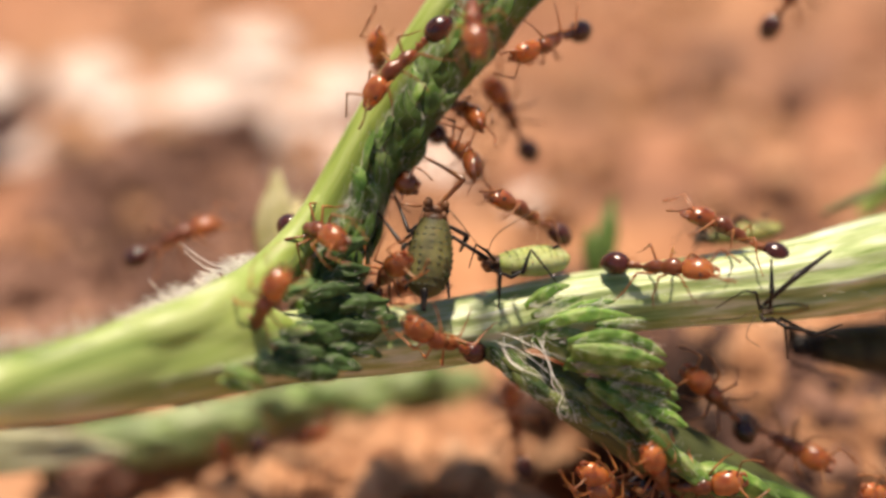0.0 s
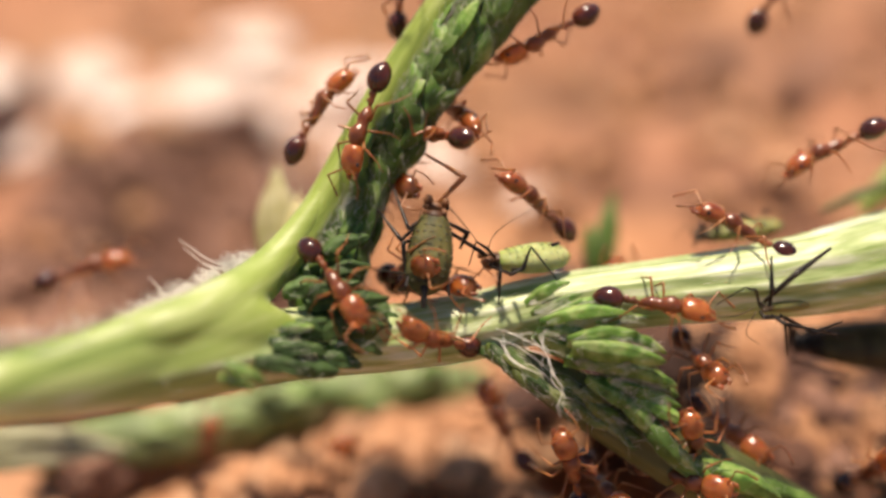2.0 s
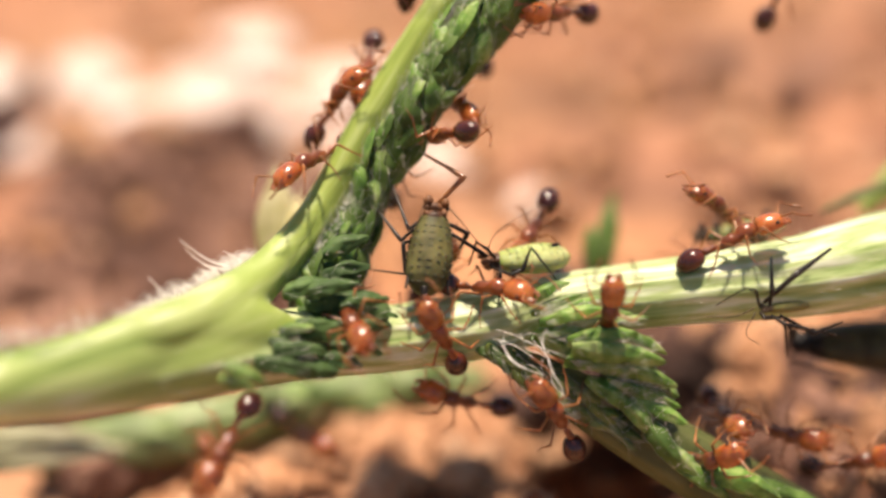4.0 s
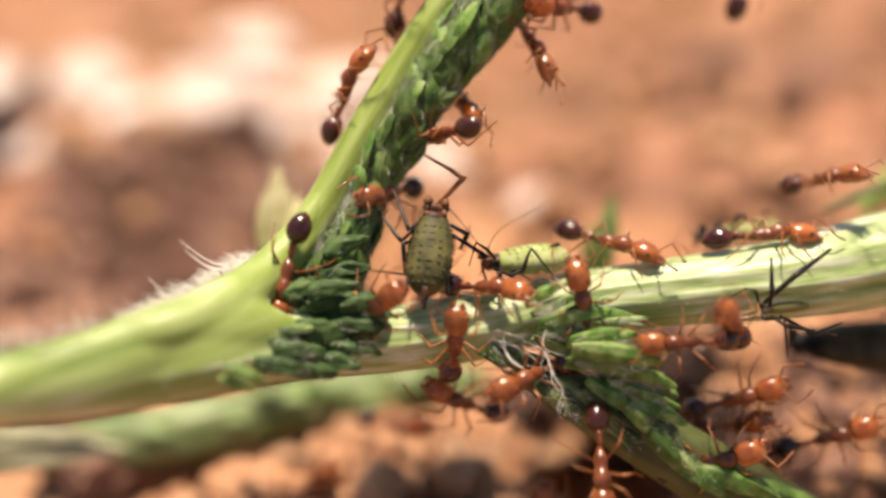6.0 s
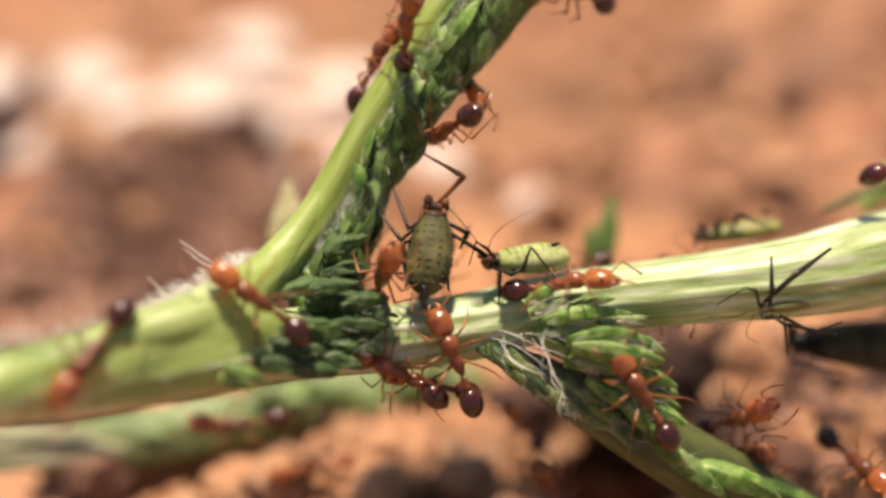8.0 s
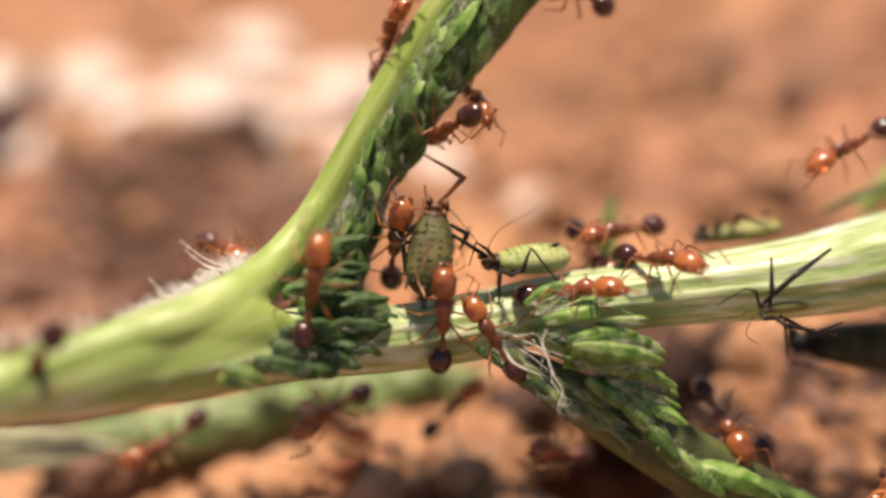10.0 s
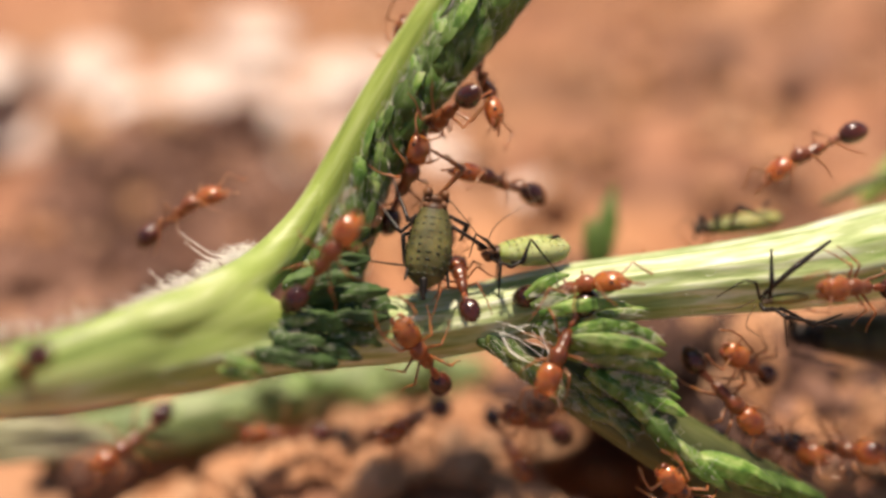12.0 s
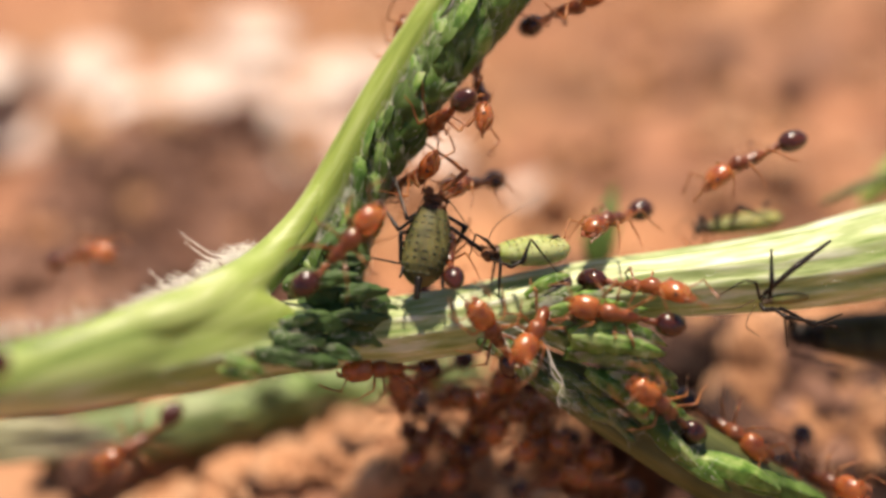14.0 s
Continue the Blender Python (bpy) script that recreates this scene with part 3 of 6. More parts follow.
def leaf_thing(name, label, rows, mat, ribs=2, fuzz=0, plump=0.2, blunt=0.75, rough=0.045):
    lf = thing(name, rows[0][0], label, "leaf")
    rng = random.Random(len(name) + len(rows))
    shag = bmesh.new()
    for base, tip, width, curl in rows:
        part("leaflet", crinkle(scale_leaf(bmesh.new(), base, tip, (NEAR + RISE * 0.6 + SIDE * rng.uniform(-0.35, 0.35) + RISE * rng.uniform(-0.4, 0.3)).normalized(), width * MM, curl * rng.uniform(0.8, 1.6), plump, 18, 18, ribs, blunt), rough, rough * 0.45), (mat[0] if base is rows[0][0] else mat[1]) if isinstance(mat, tuple) else mat, lf)
        for _ in range(fuzz):
            k = rng.uniform(0.05, 0.72)
            q = base.lerp(tip, k) + (RISE * rng.uniform(-0.45, 0.45) * width * math.sin(math.pi * k) + NEAR * (0.1 + 0.2 * plump)) * MM
            hair(shag, q, q + (SIDE * rng.uniform(0.0, 0.4) + RISE * rng.uniform(-0.12, 0.16) + NEAR * rng.uniform(-0.05, 0.2)) * MM, RISE * 0.04 * MM, 0.004)
    if fuzz:
        part("hairs", shag, HAIR, lf, "fine white hairs", kind="stuff")
    else:
        shag.free()
    return lf


def lower_branch():
    branch = thing("lower_branch", at(2.64, -3.58, 0.00), "drooping grey-green branch with green leaflets along its edge", "plant branch")
    line = glide([at(0.95, -2.18, -0.30), at(1.85, -2.92, 0.10), at(3.22, -3.71, 0.20), at(5.01, -4.74, 0.00), at(7.15, -6.03, -0.40), at(10.05, -7.76, -1.20)], 10)
    part("stalk", tube(bmesh.new(), line, radii_along((0.2, 0.38, 0.60, 0.78, 0.88, 0.9), 10), 40, 8, 0.04, 0.6, NEAR), DULL, branch)
    rng = random.Random(21)
    rows = ((at(4.36, -2.93, 0.60), at(6.17, -3.88, 0.50), 0.95), (at(3.74, -3.32, 0.80), at(4.99, -4.30, 0.80), 0.6), (at(4.97, -3.85, 0.90), at(6.33, -4.53, 0.90), 0.5), (at(4.55, -3.79, 0.80), at(5.57, -4.88, 0.80), 0.6), (at(5.21, -4.40, 0.80), at(6.22, -5.74, 0.70), 0.65),
            (at(5.77, -5.23, 0.50), at(7.57, -6.58, 0.40), 0.75), (at(6.42, -5.68, 0.20), at(9.04, -6.68, -0.10), 0.8), (at(7.33, -6.14, -0.20), at(10.55, -7.09, -0.60), 0.8), (at(5.52, -4.83, 0.70), at(6.71, -6.02, 0.60), 0.55))
    for b, t, w in rows:
        part("leaflet", crinkle(scale_leaf(bmesh.new(), b, t, (NEAR + RISE * rng.uniform(0.2, 0.8) + SIDE * rng.uniform(-0.3, 0.3)).normalized(), w * MM, rng.uniform(0.08, 0.2), 0.35, 16, 14, 2, 0.6), 0.045, 0.02), LEAF if rng.random() < 0.7 else BUD, branch)
    fuzz = bmesh.new()
    for k in range(46):
        q = line[2 + int(k / 46 * (len(line) - 22))]
        b = q + (RISE * rng.uniform(-0.35, 0.25) + SIDE * rng.uniform(-0.3, 0.1) + NEAR * 0.42) * MM
        t = b + (SIDE * rng.uniform(0.5, 0.95) - RISE * rng.uniform(0.25, 0.8) + NEAR * rng.uniform(-0.05, 0.15)) * MM * rng.uniform(0.7, 1.15)
        part("leaflet", crinkle(scale_leaf(bmesh.new(), b, t, (NEAR + RISE * rng.uniform(-0.2, 0.6) + SIDE * rng.uniform(-0.4, 0.4)).normalized(), rng.uniform(0.25, 0.45) * MM, rng.uniform(0.06, 0.16), 0.25, 10, 8, 2, 0.6), 0.045, 0.02), rng.choice((BUD, OLIVE, OLIVE, SHADED_LEAF)), branch)
        for _ in range(10):
            p = b.lerp(t, rng.uniform(0.1, 1.0)) + (RISE * rng.uniform(-0.12, 0.12) + NEAR * 0.08) * MM
            hair(fuzz, p, p + (SIDE * rng.uniform(-0.1, 0.35) + RISE * rng.uniform(-0.3, 0.15) + NEAR * rng.uniform(0.0, 0.2)) * MM, NEAR * 0.03 * MM, 0.003)
    for _ in range(200):
        b, t, w = rng.choice(rows)
        q = b.lerp(t, rng.uniform(0.05, 0.75)) + (RISE * rng.uniform(-0.25, 0.25) + NEAR * 0.2) * MM
        hair(fuzz, q, q + (SIDE * rng.uniform(-0.3, 0.4) + RISE * rng.uniform(-0.1, 0.4) + NEAR * rng.uniform(0, 0.3)) * MM, NEAR * 0.04 * MM, 0.004)
    part("hairs", fuzz, HAIR, branch, "fine white hairs", kind="stuff")
    return branch


def fibre(points, radius):
    f = thing("curled_fibre", points[0], "pale curled dry fibre hanging from the stem", "fibre", "curled fibres below the stem")
    line = glide(points, 8)
    n = len(line)
    part("strand", tube(bmesh.new(), line, [radius * MM * (1 - 0.6 * abs(2 * i / (n - 1) - 0.7)) for i in range(n)], 6), HAIR, f)
    return f


creeping_stem()
junction_hairs()
side_shoot()
lower_branch()
leaf_thing("folded_leaf", "crowded folded fresh green leaf sitting on the stem", [(at(2.14, -1.45, 0.80), at(3.28, -0.86, 0.80), 0.45, 0.14), (at(2.27, -1.68, 0.90), at(3.59, -1.18, 0.90), 0.42, 0.10), (at(2.48, -1.90, 1.00), at(4.91, -1.67, 1.00), 0.52, 0.14), (at(3.17, -1.57, 0.70), at(4.50, -1.28, 0.60), 0.34, 0.10), (at(2.42, -2.17, 0.90), at(3.88, -2.17, 0.90), 0.42, 0.10), (at(3.98, -1.92, 0.70), at(5.39, -1.78, 0.60), 0.3, 0.08)], LEAF, 2, 70, 0.5, 0.6)
rolled = leaf_thing("ribbed_leaf", "rolled light green leaf with ribs below the stem", [(at(3.20, -2.39, 1.10), at(5.00, -2.18, 1.20), 0.52, 0.16), (at(3.26, -2.56, 1.20), at(5.67, -2.89, 1.30), 0.74, 0.14), (at(3.14, -2.89, 1.00), at(5.32, -3.24, 1.00), 0.55, 0.12), (at(4.04, -3.06, 0.80), at(6.08, -3.55, 0.80), 0.5, 0.14), (at(4.40, -2.18, 0.80), at(5.79, -2.73, 0.80), 0.4, 0.12), (at(4.18, -3.38, 0.80), at(6.18, -4.12, 0.70), 0.55, 0.10), (at(2.38, -2.23, 0.50), at(4.14, -2.93, 0.60), 0.75, 0.08)], LEAF, 3, 90, 0.8, 0.5)
part("leaf_back", crinkle(ball(bmesh.new(), at(5.05, -3.45, 0.55), (1.05 * MM, 0.62 * MM, 0.45 * MM), Matrix((SIDE, RISE, NEAR)).transposed().to_4x4() @ pose(0, 0, 0, 0, 0, -32), 36, 24), 0.09, 0.02), OLIVE, rolled, "olive back of the curled leaf")
# one bud in the lit green, the others in the shade-darkened copy
forked = leaf_thing("fork_leaf", "crowded small green leaf buds in the fork of the stem", [(at(-3.95, -1.95, 2.00), at(-3.20, -1.98, 1.90), 0.34, 0.14), (at(-4.81, -2.25, 2.20), at(-3.78, -2.29, 2.00), 0.34, 0.12), (at(-4.43, -2.55, 1.90), at(-3.06, -2.85, 1.50), 0.5, 0.14), (at(-3.62, -2.27, 1.60), at(-1.94, -1.94, 1.10), 0.6, 0.14), (at(-3.51, -1.42, 1.30), at(-2.09, -1.29, 1.00), 0.6, 0.14), (at(-3.20, -2.59, 1.50), at(-1.94, -2.48, 1.10), 0.5, 0.14), (at(-4.09, -1.14, 1.30), at(-2.81, -0.85, 1.10), 0.55, 0.14), (at(-3.12, -0.71, 0.90), at(-1.89, -0.43, 0.70), 0.6, 0.16), (at(-2.66, -1.50, 1.20), at(-1.80, -2.17, 1.00), 0.5, 0.14), (at(-3.13, -0.13, 0.80), at(-1.90, 0.31, 0.50), 0.6, 0.14), (at(-3.75, -1.90, 1.70), at(-2.50, -2.07, 1.40), 0.5, 0.14), (at(-4.42, -2.10, 2.00), at(-3.31, -2.04, 1.80), 0.4, 0.14), (at(-4.60, -2.75, 2.50), at(-3.20, -3.05, 2.20), 0.62, 0.12), (at(-3.90, -2.85, 2.20), at(-2.60, -3.10, 1.90), 0.60, 0.12), (at(-3.10, -2.75, 1.80), at(-2.00, -2.95, 1.60), 0.58, 0.12), (at(-4.20, -2.45, 2.30), at(-2.90, -2.55, 2.00), 0.55, 0.12), (at(-2.90, -2.35, 1.60), at(-1.85, -2.60, 1.40), 0.50, 0.12), (at(-2.63, -1.42, 1.50), at(-1.36, -1.26, 1.20), 0.50, 0.13), (at(-2.77, -1.91, 1.60), at(-1.35, -2.00, 1.30), 0.50, 0.13), (at(-2.63, -2.42, 1.50), at(-1.50, -2.66, 1.20), 0.50, 0.13), (at(-3.41, -1.06, 1.60), at(-2.07, -0.85, 1.40), 0.50, 0.13), (at(-2.14, -1.64, 1.40), at(-1.14, -1.72, 1.10), 0.40, 0.13)], (LEAF, SHADED_LEAF), 2, 10, 0.45, 0.5, 0.075)
# dark lump added for the mass of shade between the buds
part("leaf_base", crinkle(ball(bmesh.new(), at(-2.81, -1.95, 0.75), (1.50 * MM, 0.80 * MM, 0.50 * MM), Matrix((SIDE, RISE, NEAR)).transposed().to_4x4() @ pose(0, 0, 0, 0, 0, 20), 36, 24), 0.10, 0.03), SHADED_LEAF, forked, "lump behind the buds, coloured dark for shade")
leaf_thing("small_leaf", "small curled green leaf on the underside of the stem", [(at(-5.16, -2.73, 3.50), at(-4.16, -3.27, 3.30), 0.38, 0.15), (at(-5.35, -3.05, 3.40), at(-4.44, -3.36, 3.20), 0.3, 0.1)], LEAF, 2, 8, 0.4, 0.6)
bract = leaf_thing("bract", "pointed pale yellow-green bract behind the shoot", [(at(-4.81, -0.97, -3.20), at(-4.98, 2.59, -4.20), 1.5, 0.06), (at(-4.49, -0.64, -3.00), at(-4.20, 1.77, -3.60), 0.8, 0.05)], BRACT, 2, 0, 0.15, 1.15)
leaf_thing("leaf_tip", "narrow upright green leaf tip behind the stem", [(at(4.81, -1.04, -5.50), at(5.43, 1.88, -6.20), 0.78, 0.05), (at(4.57, -0.68, -5.30), at(4.61, 0.81, -5.60), 0.6, 0.05)], BUD, 2, 0, 0.2, 1.0)
leaf_thing("end_leaf", "light green leaf at the end of the stem", [(at(13.18, 1.23, -6.00), at(16.89, 4.31, -7.00), 1.1, 0.1)], LIME)
leaf_thing("dry_tip", "dry grey-brown leaf tip at the end of the stem", [(at(11.31, 1.16, -4.00), at(14.62, 2.32, -4.50), 0.4, 0.06)], DULL)


def runner():
    st = thing("runner", at(-5.94, -5.41, -6.00), "green stem lying on the soil below the others", "plant stem")
    line = glide([at(-13.92, -6.92, -8.00), at(-12.52, -6.66, -8.30), at(-9.76, -6.27, -8.60), at(-6.85, -5.76, -9.40), at(-3.66, -5.18, -10.50), at(-0.89, -4.80, -11.20), at(1.55, -4.64, -11.70)], 10)
    bm = tube(bmesh.new(), line, radii_along((0.4, 0.75, 0.95, 0.95, 0.92, 0.8, 0.4), 10), 32, 6, 0.05)
    for v in bm.verts:
        v.co += RISE * 0.0001 * noise.noise(v.co * 900)
    part("stalk", bm, BACK, st)
    rng = random.Random(31)
    for _ in range(26):
        i = rng.randrange(18, len(line) - 4)
        b = line[i] + (NEAR * rng.uniform(0.3, 0.8) + RISE * rng.uniform(-0.5, 0.7)) * MM
        t = b + (SIDE * rng.uniform(0.7, 1.5) + RISE * rng.uniform(-0.1, 0.6) + NEAR * 0.1) * MM
        part("leaflet", scale_leaf(bmesh.new(), b, t, (NEAR + RISE).normalized(), rng.uniform(0.5, 0.9) * MM, 0.2, 0.14, 6, 5), LEAF if rng.random() < 0.5 else BACK, st)
    return st


runner()
leaf_thing("dry_leaf", "pale dry grey-green leaf near the soil", [(at(-17.84, -6.56, -4.50), at(-9.80, -6.32, -6.50), 1.5, 0.05), (at(-17.04, -6.13, -5.00), at(-10.38, -5.85, -6.00), 1.0, 0.05)], DRY)
for root, bends, tip, thick in ((at(1.46, -2.35, 0.90), (at(1.75, -2.85, 1.10), at(2.22, -3.10, 1.20)), at(2.63, -3.22, 1.20), 0.017),
                                (at(2.45, -2.20, 0.90), (at(2.61, -2.62, 1.10), at(2.87, -3.28, 1.20), at(3.06, -3.60, 1.20), at(2.93, -4.03, 1.20)), at(3.02, -4.32, 1.20), 0.017),
                                (at(2.30, -2.30, 0.90), (at(2.72, -2.85, 1.15), at(2.80, -3.40, 1.25), at(3.10, -3.75, 1.25), at(3.00, -4.10, 1.25)), at(3.15, -4.25, 1.25), 0.012),
                                (at(1.69, -2.14, 1.00), (at(2.40, -2.47, 1.20),), at(3.21, -2.76, 1.20), 0.012), (at(1.25, -2.29, 0.90), (at(1.85, -2.47, 1.20), at(2.43, -2.87, 1.20)), at(2.97, -3.34, 1.20), 0.011),
                                (at(1.55, -2.20, 1.00), (at(1.62, -2.60, 1.20), at(1.95, -2.95, 1.30), at(2.30, -2.98, 1.25)), at(2.62, -3.36, 1.25), 0.010),
                                (at(2.00, -2.15, 1.00), (at(2.15, -2.55, 1.20), at(2.55, -2.70, 1.25), at(2.50, -3.05, 1.25)), at(2.86, -3.52, 1.25), 0.009),
                                (at(2.62, -2.10, 1.00), (at(2.55, -2.40, 1.20), at(2.72, -2.72, 1.25)), at(2.62, -3.10, 1.25), 0.010), (at(1.35, -2.05, 1.00), (at(1.90, -2.20, 1.20), at(2.30, -2.15, 1.25)), at(2.95, -2.42, 1.20), 0.009)):
    fibre([root, *bends, tip], thick)


# ---- the aphids ----
def aphid(name, label, head, tail, width, skin, headskin, legs, feelers, horns, back=None, spots=1.0):
    """A pear-shaped aphid from head to tail, legs and feelers as jointed lines in the plane."""
    mid = (head + tail) / 2
    bug = thing(name, mid, label, "aphid", "aphids on the stems")
    axis = (head - tail)
    length = axis.length
    axis.normalize()
    top = back if back is not None else NEAR
    top = (top - axis * top.dot(axis)).normalized()
    side = top.cross(axis)

    def place(t, x, z):
        return tail + axis * (t * length) + side * x + top * z

    shape = ((0.0, 0.14), (0.04, 0.46), (0.11, 0.76), (0.23, 0.95), (0.38, 1.0), (0.54, 0.94), (0.68, 0.82), (0.80, 0.66), (0.88, 0.52), (1.0, 0.3))

    def girth(t):
        for (a, p), (b, q) in zip(shape, shape[1:]):
            if t <= b:
                k = (t - a) / (b - a)
                k = k * k * (3 - 2 * k) * 0.4 + k * 0.6
                return width * 0.5 * (p + (q - p) * k)
        return width * 0.15

    bm = bmesh.new()
    rows, n = [], 24
    for i in range(25):
        t = i / 24 * 0.84
        g = girth(t) * (1 + 0.022 * math.cos(i * math.pi))
        rows.append([bm.verts.new(place(t, g * math.cos(math.tau * k / n), g * 0.8 * math.sin(math.tau * k / n))) for k in range(n)])
    for a, b in zip(rows, rows[1:]):
        for k in range(n):
            bm.faces.new((a[k], a[(k + 1) % n], b[(k + 1) % n], b[k]))
    bm.faces.new(rows[0][::-1])
    bm.faces.new(rows[-1])
    part("abdomen", bm, skin, bug)
    turn = Matrix((axis, side, top)).transposed().to_4x4()
    g = girth(0.84)
    part("thorax", ball(bmesh.new(), place(0.83, 0, 0), (length * 0.10, g * 0.98, g * 0.85), turn), headskin, bug)
    part("head", ball(bmesh.new(), place(0.945, 0, 0), (length * 0.07, g * 0.8, g * 0.65), turn), headskin, bug)
    for s in (1, -1):
        part("eye", ball(bmesh.new(), place(0.94, s * g * 0.78, g * 0.2), (g * 0.2,) * 3, None, 10, 8), BLACK, bug)
    if spots > 0:
        for i in range(9):
            t = 0.12 + i * 0.075
            gg = girth(t)
            for a in (-64, -42, -21, 0, 21, 42, 64):
                if (i * 7 + a) % 5 == 3:
                    continue
                x, z = gg * math.sin(radians(a)), gg * 0.8 * math.cos(radians(a))
                nrm = (side * math.sin(radians(a)) + top * math.cos(radians(a))).normalized()
                m = Matrix((axis, side, nrm)).transposed().to_4x4()
                part("dark_plate", ball(bmesh.new(), place(t, x, z), (0.030 * MM * spots, 0.095 * MM * spots, 0.014 * MM), m, 8, 5), DASH, bug)
    for s, t, k in ((1, 1.0, 0.45), (-1, 1.0, 0.4), (1, 0.86, 0.3), (-1, 0.88, 0.35), (1, 0.93, 0.3)):
        part("tubercle", ball(bmesh.new(), place(t, s * g * 0.62, g * 0.45), (g * k, g * k * 0.8, g * k * 0.8), turn, 12, 8, 0.3, 2.0), headskin, bug)
    for pts, r, *hue in legs:
        part("leg", limb(bmesh.new(), pts, [r * MM * k for k in ((0.8, 1.25, 0.6, 0.4, 0.35)[:len(pts)])]), hue[0] if hue else BLACK, bug)
    for pts in feelers:
        ln = glide(pts, 5)
        part("antenna", tube(bmesh.new(), ln, [0.018 * MM * (1 - 0.5 * i / len(ln)) for i in range(len(ln))], 6), SMOKY, bug)
    for a, b, r in horns:
        part("cornicle", limb(bmesh.new(), [a, b], [r * MM, r * 0.7 * MM]), BLACK, bug)
    return bug


main_aphid = aphid("aphid", "green aphid with dark spot rows and black legs", at(-0.17, 1.21, 0.10), at(-0.49, -1.22, 0.70), 1.24 * MM, APHID, APHID_HEAD,
      [([at(-0.67, 0.71, 0.20), at(-0.89, 0.51, 0.70), at(-1.38, 1.78, -0.20)], 0.042), ([at(-0.71, 0.57, 0.20), at(-1.09, 0.23, 0.70), at(-1.73, 1.04, 0.10), at(-2.30, 1.71, -0.30)], 0.045),
       ([at(-0.78, 0.23, 0.20), at(-1.03, 0.16, 0.70), at(-1.00, -0.64, 0.70), at(-1.87, -0.54, 0.20), at(-2.79, -0.21, -0.10)], 0.05),
       ([at(-0.23, 1.10, 0.20), at(0.55, 1.89, 0.40), at(-0.06, 2.28, 0.00), at(-0.68, 2.64, -0.30)], 0.065, LEGS), ([at(0.16, 0.67, 0.20), at(0.64, 0.42, 0.20), at(0.46, 0.01, -0.20)], 0.06),
       ([at(0.16, 0.45, 0.20), at(0.98, -0.07, 0.40), at(1.49, -0.43, -0.20), at(1.42, -1.39, -0.30)], 0.055)],
      [[at(0.09, 1.18, 0.20), at(0.41, 0.81, 0.30), at(0.96, 0.13, 0.20)], [at(-0.42, 1.18, 0.20), at(-0.56, 1.00, 0.40), at(-0.66, 0.66, 0.50)]],
      [(at(0.11, -0.70, 0.60), at(0.16, -1.21, 0.80), 0.05), (at(-0.89, -0.70, 0.70), at(-0.96, -0.98, 1.00), 0.05), (at(-0.48, -0.95, 0.90), at(-0.50, -1.52, 1.00), 0.10)], None, 0.95)
aphid("aphid", "light green aphid with black legs on the stem", at(1.06, -0.37, 0.20), at(3.40, -0.17, -0.40), 0.98 * MM, APHID_LIGHT, APHID_HEAD,
      [([at(1.50, -0.43, 0.40), at(1.49, -0.60, 0.80), at(1.45, -1.46, 0.50)], 0.04), ([at(1.79, -0.55, 0.50), at(2.06, -0.54, 0.90), at(2.27, 0.06, 0.90), at(2.95, -0.79, 0.70)], 0.05), ([at(1.43, -0.28, 0.20), at(1.15, 0.01, 0.60), at(0.85, 0.19, 0.80), at(0.68, -0.43, 0.50)], 0.04),
       ([at(1.27, -0.46, 0.40), at(1.76, -0.66, 0.90), at(2.06, -0.51, 0.90)], 0.045)],
      [[at(1.10, -0.31, 0.20), at(1.43, 0.46, 0.20), at(2.64, 1.21, 0.00)]],
      [(at(2.80, 0.05, -0.10), at(3.09, 0.15, 0.00), 0.06)], (RISE + NEAR * 0.5).normalized(), 0.75)
aphid("aphid", "olive aphid with long black legs under the stem", at(8.38, -1.56, 0.30), at(9.87, -1.29, 0.00), 0.52 * MM, APHID_DEEP, SMOKY,
      [([at(8.14, -1.51, 1.05), at(7.95, -1.05, 1.40), at(7.66, -0.99, 1.40), at(7.02, -1.44, 1.05)], 0.035), ([at(8.39, -1.44, 1.05), at(8.35, -1.06, 1.40), at(8.39, -0.20, 1.20)], 0.05), ([at(8.25, -1.37, 1.02), at(8.91, -0.67, 1.45), at(10.03, 0.01, 0.80)], 0.065),
       ([at(8.14, -1.61, 1.05), at(8.17, -1.74, 1.30), at(8.78, -1.76, 1.00), at(9.06, -2.81, 0.30)], 0.05), ([at(8.44, -1.70, 1.02), at(8.70, -1.92, 1.39), at(10.31, -2.24, 0.39)], 0.045), ([at(8.68, -1.70, 0.94), at(9.56, -2.17, 0.91), at(10.48, -1.91, 0.33)], 0.045)],
      [[at(7.99, -1.51, 1.05), at(7.44, -1.72, 1.25), at(6.72, -1.72, 1.25)], [at(8.06, -1.62, 0.95), at(7.78, -2.16, 1.05), at(8.19, -2.47, 0.85)]],
      [(at(9.60, -1.18, 0.20), at(9.73, -1.02, 0.35), 0.03)], (NEAR + RISE * 0.4).normalized(), 0.0)
aphid("aphid", "small green aphid with dark legs behind the stem", at(7.21, 0.31, -2.50), at(9.71, 0.69, -2.50), 0.68 * MM, APHID_DEEP, SMOKY,
      [([at(7.49, 0.34, -2.30), at(7.28, 0.69, -2.10), at(7.05, 0.02, -1.90)], 0.05), ([at(7.89, 0.42, -2.30), at(7.73, 0.81, -2.10), at(7.59, 0.17, -1.90)], 0.05), ([at(8.10, 0.42, -2.20), at(8.38, 0.97, -2.00), at(8.91, 0.73, -1.90), at(9.30, 0.49, -1.90)], 0.05)],
      [[at(7.21, 0.37, -2.50), at(6.96, 0.66, -2.50), at(6.56, 0.26, -2.50)]], [(at(9.09, 0.98, -2.30), at(9.28, 1.11, -2.30), 0.05)], (RISE + NEAR * 0.4).normalized(), 0.0)
